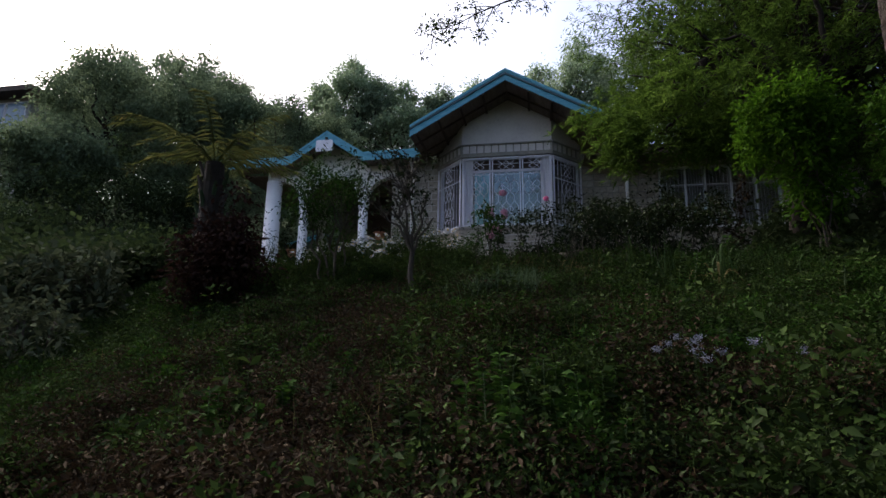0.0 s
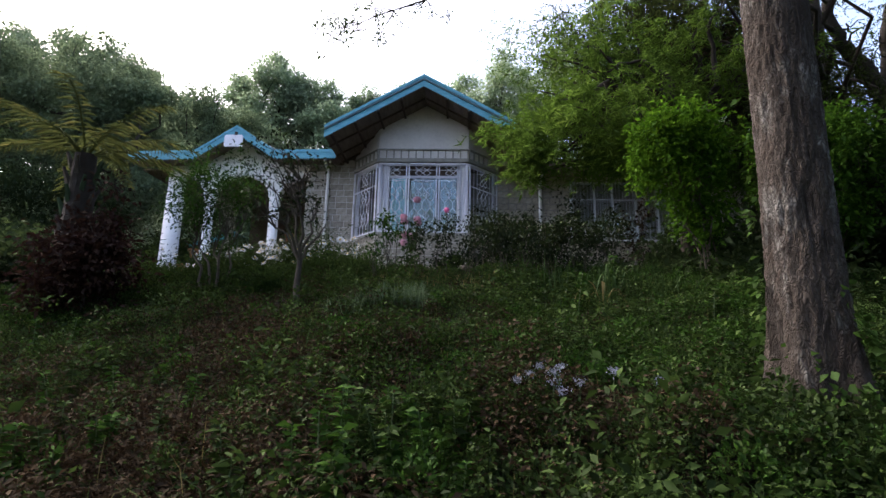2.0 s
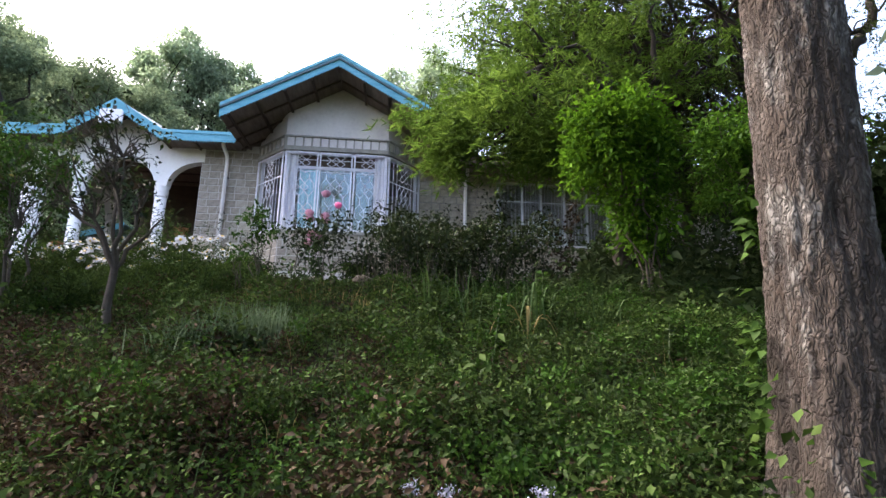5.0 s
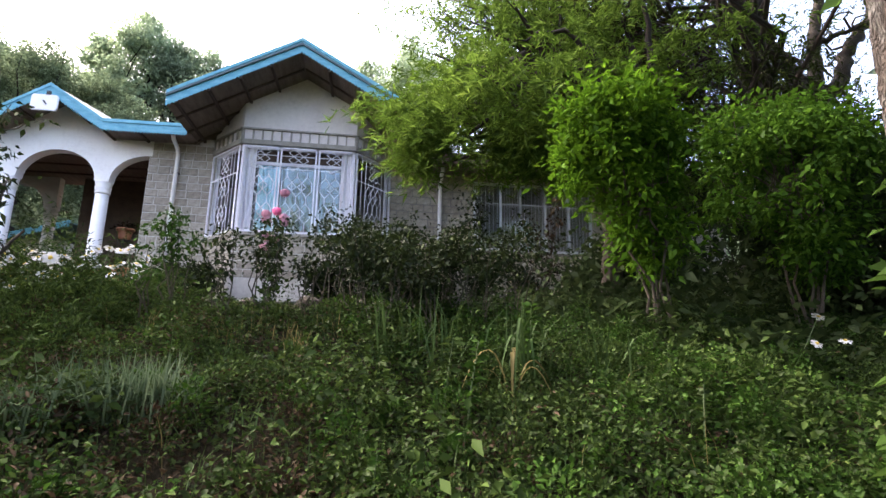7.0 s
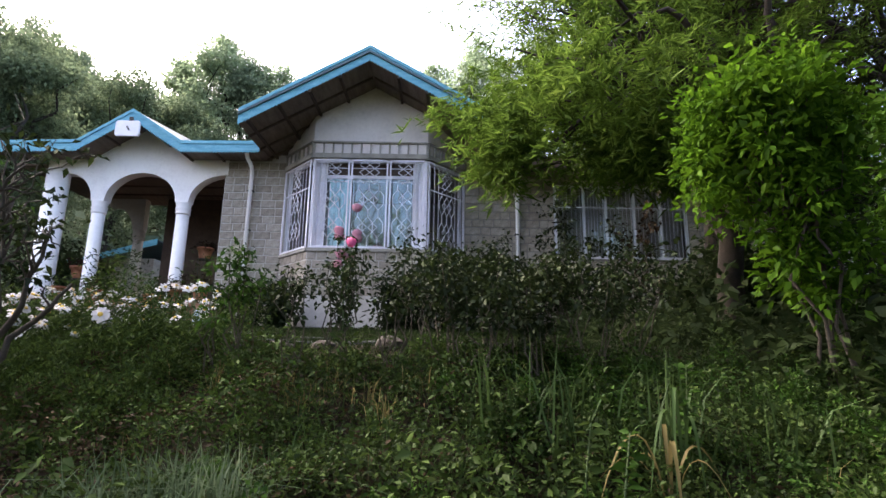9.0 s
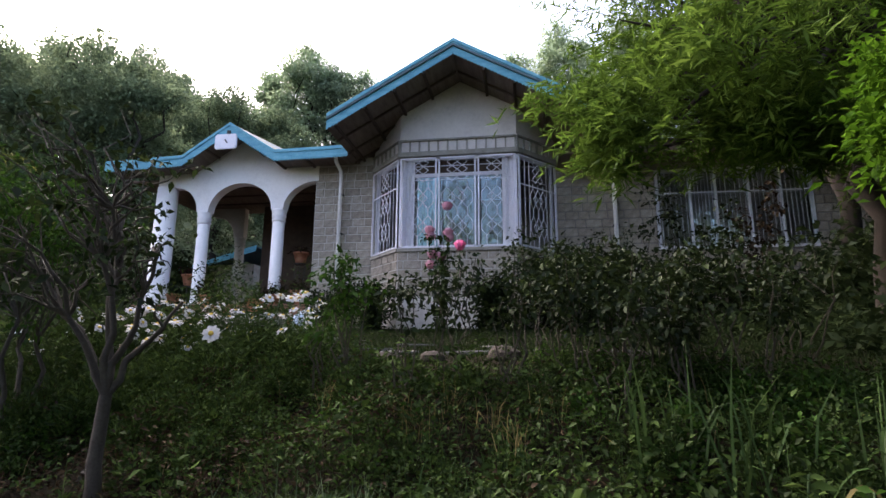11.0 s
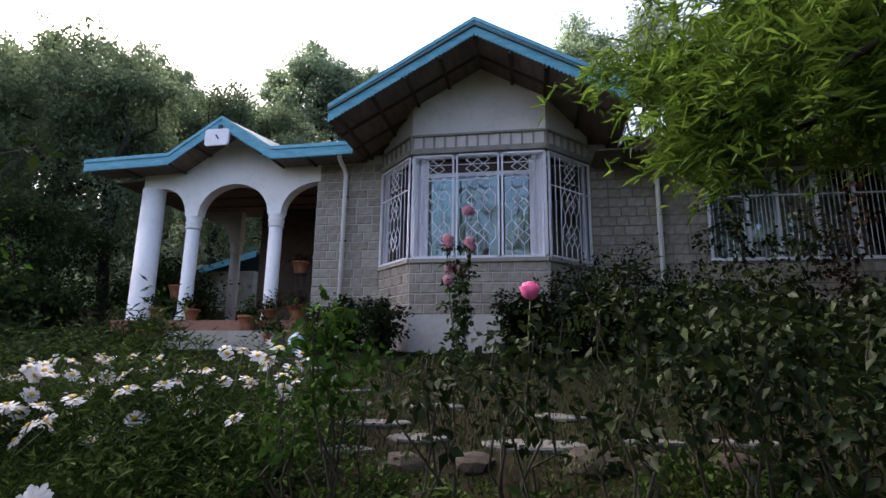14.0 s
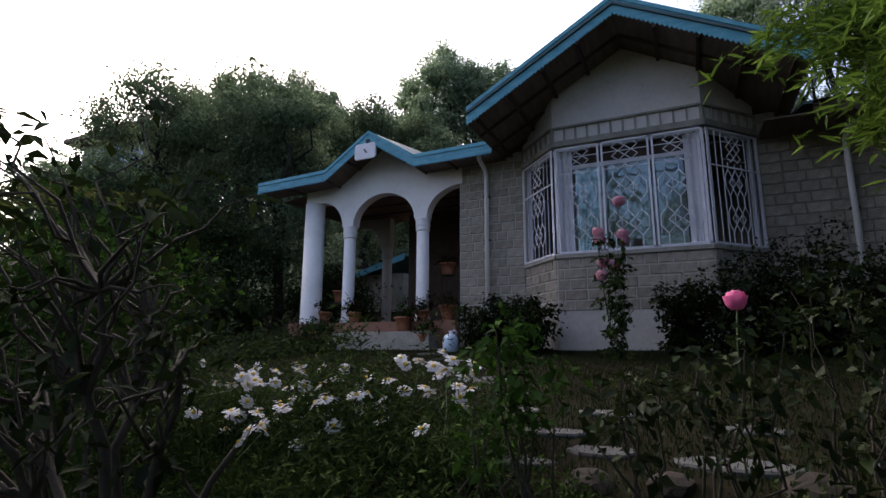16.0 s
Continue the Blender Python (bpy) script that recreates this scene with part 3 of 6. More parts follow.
def slope_slab(s, x0, x1, y0, y1, lift, thick):
    z0, z1 = roof_under(x0) + lift, roof_under(x1) + lift
    s.add([(x0, y0, z0), (x1, y0, z1), (x1, y1, z1), (x0, y1, z0), (x0, y0, z0 + thick), (x1, y0, z1 + thick), (x1, y1, z1 + thick), (x0, y1, z0 + thick)],
          [(0, 3, 2, 1), (4, 5, 6, 7), (0, 1, 5, 4), (1, 2, 6, 5), (2, 3, 7, 6), (3, 0, 4, 7)])


gable_roof, soffit = Shape(), Shape()
for a, b in ((RIDGE_X - EAVE, RIDGE_X), (RIDGE_X, RIDGE_X + EAVE)):
    slope_slab(gable_roof, a, b, GY - 0.04, 22.4, 0.2, 0.05)
    slope_slab(soffit, a, b, GY + 0.03, 22, 0.02, 0.03)
hpart("gable_roof", gable_roof, M_ROOF, "dark sheet-metal gable roof")
hpart("soffit", soffit, M_SOFFIT, "brown boarded soffit")
for k in range(-4, 5):
    if k == 0:
        continue
    x = RIDGE_X + k * 0.64
    hpart("soffit_batten", Shape().box(x - 0.03, GY + 0.03, roof_under(x) - 0.04, x + 0.03, 15.3, roof_under(x) + 0.02), M_BEAM)
for y in (13.75, 14.5, 15.1):
    for sx in (-1, 1):
        s = Shape()
        slope_slab(s, RIDGE_X + sx * EAVE, RIDGE_X + sx * 0.02, y, y + 0.05, -0.025, 0.05)
        if y < 14 or sx < 0:
            hpart("rafter", s, M_BEAM)


def fascia_board(pts, y, height, name="fascia", teeth=0.07, mat=M_TEAL, label="teal painted fascia board"):
    """A painted board with a row of small teeth along its lower edge, along pts (x, z of the top edge)."""
    for (xa, za), (xb, zb) in zip(pts, pts[1:]):
        s = Shape()
        n = max(2, round(abs(xb - xa) / teeth))
        s.add([(xa, y, za), (xb, y, zb), (xb, y, zb - height), (xa, y, za - height), (xa, y + 0.03, za), (xb, y + 0.03, zb), (xb, y + 0.03, zb - height), (xa, y + 0.03, za - height)],
              [(0, 3, 2, 1), (4, 5, 6, 7), (0, 1, 5, 4), (1, 2, 6, 5), (2, 3, 7, 6), (3, 0, 4, 7)])
        # upper moulding strip
        s.add([(xa, y - 0.02, za + 0.02), (xb, y - 0.02, zb + 0.02), (xb, y - 0.02, zb - 0.06), (xa, y - 0.02, za - 0.06), (xa, y + 0.0, za + 0.02), (xb, y, zb + 0.02), (xb, y, zb - 0.06), (xa, y, za - 0.06)],
              [(0, 3, 2, 1), (4, 5, 6, 7), (0, 1, 5, 4), (1, 2, 6, 5), (2, 3, 7, 6), (3, 0, 4, 7)])
        board = hpart(name, s, mat, label)
        t = Shape()
        for i in range(n):
            u0, u1 = i / n, (i + 0.8) / n
            x0, x1 = xa + (xb - xa) * u0, xa + (xb - xa) * u1
            z0, z1 = za + (zb - za) * u0 - height, za + (zb - za) * u1 - height
            t.add([(x0, y - 0.012, z0 + 0.05), (x1, y - 0.012, z1 + 0.05), (x1, y - 0.012, z1), ((x0 + x1) / 2, y - 0.012, (z0 + z1) / 2 - 0.05), (x0, y - 0.012, z0)],
                  [(0, 4, 3, 2, 1)])
        part("scalloped_edge", t, mat, board)


fascia_board([(RIDGE_X - EAVE, roof_under(RIDGE_X - EAVE) + 0.33), (RIDGE_X, RIDGE_Z + 0.37), (RIDGE_X + EAVE, roof_under(RIDGE_X - EAVE) + 0.33)], GY, 0.33)

# porch: arcade, columns, roof
SPRING = 6.32
# the wall is cut at its three arches into convex strips
top_line = [(-7.5, 7.36), (-6.45, 7.40), (-5.16, 8.2), (-3.9, 7.44), (-2.98, 7.44)]


def top_at(x):
    return float(np.interp(x, [p[0] for p in top_line], [p[1] for p in top_line]))


def bottom_at(x):
    if x < -7.0:
        return 7.02
    if x < -6.32:
        return SPRING + 0.70 * math.sqrt(max(0, 1 - ((x + 7.0) / 0.68) ** 2))
    if x <= -5.99:
        return SPRING
    if x < -4.23:
        return SPRING + 0.74 * math.sqrt(max(0, 1 - ((x + 5.11) / 0.88) ** 2))
    if x <= -3.9:
        return SPRING
    return SPRING + 0.72 * math.sqrt(max(0, 1 - ((x + 3.0) / 0.9) ** 2))


def arcade_wall(y, depth, tops, x_from, x_to, shift=0.0):
    s = Shape()
    xs = sorted(set([round(v, 4) for v in np.arange(x_from, x_to, 0.05)] + [x_to, -7.0, -6.32, -5.99, -4.23, -3.9, -5.16, -6.45] +
                    [-6.32 - 0.68 * 0.02 * k for k in range(4)] + [-5.99 + 0.015 * k for k in range(5)] + [-4.23 - 0.015 * k for k in range(5)] + [-3.9 + 0.015 * k for k in range(5)]))
    xs = [x for x in xs if x_from <= x <= x_to]
    for a, b in zip(xs, xs[1:]):
        za, zb = bottom_at(a + 1e-6), bottom_at(b - 1e-6)
        ta, tb = tops(a), tops(b)
        s.add([(a + shift, y, za), (b + shift, y, zb), (b + shift, y + depth, zb), (a + shift, y + depth, za), (a + shift, y, ta), (b + shift, y, tb), (b + shift, y + depth, tb), (a + shift, y + depth, ta)],
              [(0, 3, 2, 1), (4, 5, 6, 7), (0, 1, 5, 4), (2, 3, 7, 6)])
    s.add([(x_from + shift, y, bottom_at(x_from)), (x_from + shift, y + depth, bottom_at(x_from)), (x_from + shift, y + depth, tops(x_from)), (x_from + shift, y, tops(x_from))], [(0, 3, 2, 1)])
    s.add([(x_to + shift, y, bottom_at(x_to)), (x_to + shift, y + depth, bottom_at(x_to)), (x_to + shift, y + depth, tops(x_to)), (x_to + shift, y, tops(x_to))], [(0, 1, 2, 3)])
    return welded(s)


hpart("arcade", arcade_wall(15.27, 0.28, top_at, -7.5, -2.98), M_WHITE, "white plastered arcade of one full arch between two half arches")


def porch_column(x, y, r, z0, z1, mat=M_WHITE):
    col = hpart("column", Shape().lathe([(r * 1.25, 0), (r * 1.25, 0.08), (r * 1.05, 0.13), (r, 0.25), (r * 0.96, z1 - z0)], 28, (x, y, z0)), mat, "round white plastered column", True)
    if r < 0.2:
        c = z1 - z0 - 0.32
        part("capital", Shape().lathe([(r * 0.97, c), (r * 1.12, c + 0.03), (r * 1.12, c + 0.07), (r * 1.0, c + 0.09), (r * 1.18, c + 0.14), (r * 1.18, c + 0.18), (r * 1.06, c + 0.21), (r * 1.2, c + 0.28), (r * 1.2, c + 0.33)], 28, (x, y, z0)), mat, col, smooth=True)
    return col


porch_column(-6.16, 15.41, 0.155, 3.86, SPRING)
porch_column(-4.06, 15.41, 0.155, 3.86, SPRING)
porch_column(-7.30, 15.40, 0.27, 3.3, 7.03)
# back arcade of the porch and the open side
# room_wall grey on inner column and arch stands in for shade on plaster
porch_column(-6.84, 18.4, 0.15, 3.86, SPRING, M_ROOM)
hpart("back_arcade", arcade_wall(18.27, 0.25, lambda x: 7.28, -7.1, -5.995, -0.685), M_ROOM, "plastered inner arch at the back of the porch, greyed for shade")
# dark_beam colour on this wall imitates the deep shade inside the porch
hpart("porch_wall", Shape().box(-6.02, 18.3, 3.86, -3.05, 18.5, 7.3), M_BEAM, "back wall of the porch, deep shade put into its colour")
hpart("porch_floor", Shape().box(-7.7, 15.02, 2.9, -3.06, 19, 3.86), M_FLOOR, "red oxide porch floor")
hpart("porch_step", Shape().box(-6.0, 14.62, 2.9, -3.5, 15.02, 3.62), M_CEMENT, "worn cement step")
hpart("porch_step", Shape().box(-6.0, 14.22, 2.9, -3.3, 14.62, 3.38), M_CEMENT, "worn cement step")
PF = 14.6
fascia_board([(-8.6, 7.56), (-6.42, 7.62), (-5.16, 8.45), (-3.9, 7.64), (-2.0, 7.66)], PF, 0.25)
proof = Shape()


def sheet(s, a, b, c, d, thick=0.05):
    pts = [Vector(p) for p in (a, b, c, d)]
    s.add(pts + [p + Vector((0, 0, thick)) for p in pts], [(0, 3, 2, 1), (4, 5, 6, 7), (0, 1, 5, 4), (1, 2, 6, 5), (2, 3, 7, 6), (3, 0, 4, 7)])


sheet(proof, (-8.6, PF, 7.52), (-6.42, PF, 7.56), (-6.42, 19.5, 8.7), (-8.6, 19.5, 8.7))
sheet(proof, (-6.42, PF, 7.56), (-5.16, PF, 8.40), (-5.16, 18.6, 8.40), (-6.42, 18.6, 8.4))
sheet(proof, (-5.16, PF, 8.40), (-3.9, PF, 7.58), (-3.9, 18.6, 8.4), (-5.16, 18.6, 8.40))
sheet(proof, (-3.9, PF, 7.58), (-1.8, PF, 7.60), (-1.8, 19.5, 8.7), (-3.9, 19.5, 8.7))
hpart("porch_roof", proof, M_ROOF, "dark sheet-metal porch roof")
psof = Shape()
sheet(psof, (-8.55, PF + 0.03, 7.34), (-6.42, PF + 0.03, 7.40), (-6.42, 15.3, 7.40), (-8.55, 15.3, 7.34), 0.03)
hpart("porch_soffit", psof, M_SOFFIT, "brown boarded porch soffit")
psof = Shape()
sheet(psof, (-6.42, PF + 0.03, 7.40), (-5.16, PF + 0.03, 8.22), (-5.16, 15.3, 8.22), (-6.42, 15.3, 7.40), 0.03)
hpart("porch_soffit", psof, M_SOFFIT, "brown boarded porch soffit")
psof = Shape()
sheet(psof, (-5.16, PF + 0.03, 8.22), (-3.9, PF + 0.03, 7.42), (-3.9, 15.3, 7.42), (-5.16, 15.3, 8.22), 0.03)
hpart("porch_soffit", psof, M_SOFFIT, "brown boarded porch soffit")
psof = Shape()
sheet(psof, (-3.9, PF + 0.03, 7.42), (-1.9, PF + 0.03, 7.44), (-1.9, 15.3, 7.44), (-3.9, 15.3, 7.42), 0.03)
hpart("porch_soffit", psof, M_SOFFIT, "brown boarded porch soffit")
psof = Shape()
sheet(psof, (-8.55, 15.5, 7.30), (-3.0, 15.5, 7.30), (-3.0, 19, 7.30), (-8.55, 19, 7.30), 0.04)
hpart("porch_soffit", psof, M_SOFFIT, "brown boarded porch soffit")
for x, z in ((-7.6, 7.31), (-6.42, 7.36), (-5.8, 7.76), (-4.5, 7.76), (-3.9, 7.38), (-3.1, 7.38)):
    hpart("porch_batten", Shape().box(x - 0.025, PF + 0.03, z, x + 0.025, 15.27, z + 0.05), M_BEAM)
for y in (16.2, 17.0, 17.8):
    hpart("ceiling_batten", Shape().box(-7.4, y, 7.26, -3.06, y + 0.05, 7.3), M_BEAM)

# right wing eave
fascia_board([(3.7, 7.27), (12.8, 7.27)], 14.3, 0.22, teeth=0.09, mat=M_BEAM, label="dark brown eave board")
wing = Shape()
sheet(wing, (3.55, 14.28, 7.23), (12.8, 14.28, 7.23), (12.8, 22.4, 8.9), (3.55, 22.4, 8.9))
hpart("wing_roof", wing, M_ROOF, "dark sheet-metal wing roof")
wsof = Shape()
sheet(wsof, (3.0, 14.34, 7.08), (12.8, 14.34, 7.08), (12.8, 15.3, 7.08), (3.0, 15.3, 7.08), 0.03)
hpart("wing_soffit", wsof, M_SOFFIT)

# second window
win2 = hpart("window", Shape().box(WIN2[0], 15.26, WIN2[2], WIN2[1], 15.36, WIN2[2] + 0.06), M_PAINT, "wide barred window in white frame")
part("head_rail", Shape().box(WIN2[0], 15.26, WIN2[3] - 0.06, WIN2[1], 15.36, WIN2[3]), M_SHADE_PAINT, win2)
WX = [5.2, 5.95, 6.5, 7.2, 7.86, 8.52]
for k, x in enumerate(WX):
    x = min(max(x, WIN2[0] + 0.035), WIN2[1] - 0.035)
    part("mullion", Shape().box(x - 0.027, 15.26, WIN2[2] + 0.06, x + 0.027, 15.36, WIN2[3] - 0.06), M_SHADE_PAINT, win2)
for a, b in zip(WX, WX[1:]):
    nb = 6
    for i in range(nb):
        x = a + 0.05 + (b - a - 0.1) * (i + 0.5) / nb
        part("grille_bar", Shape().tube([(x, 15.24, WIN2[2] + 0.03), (x, 15.24, WIN2[3] - 0.03)], 0.0065, 4, False), M_SHADE_PAINT, win2)
    part("grille_rail", Shape().box(a, 15.235, 6.32, b, 15.245, 6.35), M_SHADE_PAINT, win2)
    pane = part("pane", Shape().box(a + 0.03, 15.31, WIN2[2] + 0.06, b - 0.03, 15.316, WIN2[3] - 0.06), M_GLASS, win2)
    pane.visible_shadow = False

# rain pipes
for x, drop, lab in ((-2.35, 0.0, "white rain downpipe bent under the gutter"), (4.28, 0.36, "white rain downpipe with flaking paint")):
    pts = [(x, 14.72, 7.42 - drop), (x, 14.78, 7.34 - drop), (x, 15.12, 7.22 - drop), (x, 15.19, 7.1 - drop), (x, 15.19, 3.1)]
    pipe = hpart("downpipe", Shape().tube(pts, 0.05, 12), M_WHITE, lab, True)
    for z in (4.3, 5.6, 6.6):
        part("bracket", Shape().box(x - 0.07, 15.17, z, x + 0.07, 15.29, z + 0.03), M_METAL, pipe)


# curtains behind the bay window
def curtain(x0, x1, y, z0, z1, mat, label):
    s = Shape()
    n = max(8, int((x1 - x0) / 0.02))
    v, f = [], []
    for i in range(n + 1):
        x = x0 + (x1 - x0) * i / n
        yy = y + 0.025 * math.sin(x * 48) + 0.01 * math.sin(x * 23)
        v += [(x, yy, z0), (x, yy, z1)]
    for i in range(n):
        f.append((2 * i, 2 * i + 2, 2 * i + 3, 2 * i + 1))
    s.add(v, f)
    ob = part("curtain", s, mat, None, "", True)
    return tagged(ob, label, "curtain", "curtains in the bay window")


curtain(-0.56, -0.28, 14.44, 4.2, 7.1, M_CURTAIN, "white gathered curtain hanging inside the bay window")
curtain(-0.26, 0.22, 14.64, 4.2, 6.8, M_BLUECURT, "pale blue curtain hanging inside the bay window")
curtain(1.72, 1.98, 14.44, 4.2, 7.1, M_CURTAIN, "white gathered curtain hanging inside the bay window")

pelmet = part("pelmet", Shape().box(-0.56, 14.53, 6.84, 2.0, 14.58, 7.1), M_BEAM)
tagged(pelmet, "dark wooden pelmet above the bay window curtains", "pelmet")

# light over the porch
lamp = thing("porch_light", "white square porch light fixed under the small gable", "light", (-5.2, 14.52, 7.72))
ls = Shape()
o = [(0.29 * c, 0.2 + 0.2 * s_) for c, s_ in ((-1, -0.7), (-0.9, -0.95), (0.9, -0.95), (1, -0.7), (0.98, 0.8), (0.85, 1), (-0.85, 1), (-0.98, 0.8))]
ls.prism(o, 0.06, Matrix())
part("lamp_body", ls, M_PAINT, lamp)
part("lamp_mark", Shape().prism([(-0.03, 0.24), (0.05, 0.14), (0.07, 0.16), (0.0, 0.26)], 0.01, Matrix.Translation((0, -0.012, 0))), M_METAL, lamp)
part("lamp_bracket", Shape().box(0.02, 0.0, 0.39, 0.10, 0.05, 0.5), M_METAL, lamp)


# ---- trees and shrubs ----
def clump_leaves(name, centres, spread, per, size, aspect, rng, mat, droop=0.3, flat=0.75):
    """Leaves gathered in loose clumps round the centres."""
    c = np.asarray(centres)
    n = len(c) * per
    idx = np.repeat(np.arange(len(c)), per)
    off = rng.normal(size=(n, 3)) * np.array([1, 1, flat])
    off *= (0.35 + 0.65 * rng.random((n, 1)))
    sp = np.asarray(spread) if np.ndim(spread) else np.full(len(c), spread)
    P = c[idx] + off * sp[idx][:, None]
    D = off * 0.7 + rng.normal(size=(n, 3)) * 0.7 + np.array([0, 0, -droop])
    L = size * rng.uniform(0.6, 1.3, n)
    return leaves(name, P, D, L, L * aspect, rng, mat)


def bent(a, b, rng, n=6, sag=0.0, wob=0.08):
    a, b = np.asarray(a, float), np.asarray(b, float)
    ln = np.linalg.norm(b - a)
    pts = [a + (b - a) * i / n + (rng.normal(size=3) * wob * ln * math.sin(math.pi * i / n) if 0 < i < n else 0) + np.array([0, 0, sag * ln * math.sin(math.pi * i / n)]) for i in range(n + 1)]
    return pts


def crown_points(centre, radii, n, rng, hollow=0.45):
    d = unit(rng.normal(size=(n, 3)))
    r = hollow + (1 - hollow) * rng.random((n, 1)) ** 0.7
    lump = 1 + 0.22 * np.sin(d[:, :1] * 5 + centre[0]) * np.cos(d[:, 1:2] * 4 + centre[1])
    return np.asarray(centre) + d * r * lump * np.asarray(radii)


def make_tree(name, label, base, top_of_trunk, trunk_r, crowns, leaf_size, per, spread, mat, bark, seed, aspect=0.5, limbs=14, category="tree", droop=0.3, group="", strands=0):
    """crowns: list of (centre, radii, clumps)."""
    rng = np.random.default_rng(seed)
    ob = thing(name, label, category, base, group)
    base = np.asarray(base, float)
    top = np.asarray(top_of_trunk, float)
    pts = np.concatenate([crown_points(c, r, n, rng) for c, r, n in crowns]) - base
    s = Shape()
    tr = bent((0, 0, -0.2), top - base, rng, 7, 0, 0.03)
    s.tube(tr, [trunk_r * (1.25 - 0.25 * min(1, i / 1.5) - 0.45 * i / 7) for i in range(8)], 10)
    step = max(1, len(pts) // limbs)
    for p in pts[::step]:
        k = rng.integers(4, 8)
        s.tube(bent(tr[k], p, rng, 6, 0.05, 0.06), [trunk_r * 0.42 * (1 - 0.88 * i / 6) for i in range(7)], 6, False)
    part("trunk", s, bark, ob, smooth=True)
    if strands:
        part("crown", spray_leaves("crown", pts, strands, per, spread, leaf_size, aspect, rng, mat, 0.6, 0.2), None, ob)
    else:
        part("crown", clump_leaves("crown", pts, spread, per, leaf_size, aspect, rng, mat, droop), None, ob)
    return ob


def spray_leaves(name, centres, strands, per, reach, leaf, aspect, rng, mat, sag=0.75, spread=0.13):
    """Drooping leafy strands that spring from the centres."""
    c = np.repeat(np.asarray(centres), strands, axis=0)
    n = len(c)
    st = c + rng.normal(size=(n, 3)) * spread
    a = rng.uniform(0, 2 * np.pi, n)
    out = np.stack([np.cos(a), np.sin(a), np.zeros(n)], 1) * rng.uniform(0.2, 0.8, (n, 1))
    ln = reach * rng.uniform(0.5, 1.2, (n, 1))
    t = np.linspace(0, 1, per)[None, :, None]
    P = st[:, None] + out[:, None] * ln[:, None] * t + np.array([0, 0, 1.0]) * (0.1 * t - sag * t * t) * ln[:, None]
    b = rng.uniform(0, 2 * np.pi, (n, per))
    D = np.stack([np.cos(b) * 0.7, np.sin(b) * 0.7, rng.uniform(-0.8, 0.2, (n, per))], 2) + out[:, None]
    L = leaf * rng.uniform(0.6, 1.3, n * per)
    return leaves(name, P.reshape(-1, 3), D.reshape(-1, 3), L, L * aspect, rng, mat)


def gz(x, y):
    return float(ground_z(x, y))


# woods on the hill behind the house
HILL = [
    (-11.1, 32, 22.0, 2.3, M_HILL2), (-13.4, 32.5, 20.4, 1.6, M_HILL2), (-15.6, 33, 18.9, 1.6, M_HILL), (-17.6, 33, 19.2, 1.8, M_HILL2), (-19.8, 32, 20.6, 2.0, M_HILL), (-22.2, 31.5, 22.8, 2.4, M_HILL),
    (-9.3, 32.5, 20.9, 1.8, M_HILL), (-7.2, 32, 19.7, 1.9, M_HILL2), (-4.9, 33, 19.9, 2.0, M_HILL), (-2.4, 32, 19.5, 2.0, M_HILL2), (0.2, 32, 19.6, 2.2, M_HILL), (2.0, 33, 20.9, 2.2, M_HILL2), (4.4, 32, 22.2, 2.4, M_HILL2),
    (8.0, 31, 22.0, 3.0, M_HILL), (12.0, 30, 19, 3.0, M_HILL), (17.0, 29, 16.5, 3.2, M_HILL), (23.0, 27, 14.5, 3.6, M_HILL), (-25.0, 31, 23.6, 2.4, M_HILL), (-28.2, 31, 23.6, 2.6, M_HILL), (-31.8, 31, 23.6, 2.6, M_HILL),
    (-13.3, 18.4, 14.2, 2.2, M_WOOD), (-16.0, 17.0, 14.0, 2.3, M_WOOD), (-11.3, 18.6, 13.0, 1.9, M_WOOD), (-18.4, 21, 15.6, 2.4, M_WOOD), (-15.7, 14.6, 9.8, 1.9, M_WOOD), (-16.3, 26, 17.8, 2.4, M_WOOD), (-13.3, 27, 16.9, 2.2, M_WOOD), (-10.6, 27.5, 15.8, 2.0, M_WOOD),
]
rngl = random.Random(17)
for k, (x, y, high, r, mat) in enumerate(HILL):
    g = gz(x, y)
    h = high - g
    far = y > 28
    crowns = [((x, y, g + h * 0.50), (r * 0.95, r * 0.95, h * 0.36), 120), ((x, y - r * 0.15, high - r * 0.55), (r * 0.42, r * 0.42, r * 0.50), 26)]
    for i in range(8):
        a, up = i * 2.4 + k, rngl.uniform(0.28, 0.86)
        rr = r * rngl.uniform(0.30, 0.46)
        out = r * 0.95 * math.sqrt(max(0.05, 1 - up * up))
        crowns.append(((x + out * math.cos(a), y + out * math.sin(a), min(high - rr, g + h * (0.5 + 0.42 * up))), (rr, rr, rr * 0.8), 13))
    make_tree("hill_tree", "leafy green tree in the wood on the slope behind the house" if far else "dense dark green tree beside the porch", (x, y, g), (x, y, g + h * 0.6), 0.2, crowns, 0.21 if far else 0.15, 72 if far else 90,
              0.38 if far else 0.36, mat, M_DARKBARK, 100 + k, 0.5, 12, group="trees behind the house")

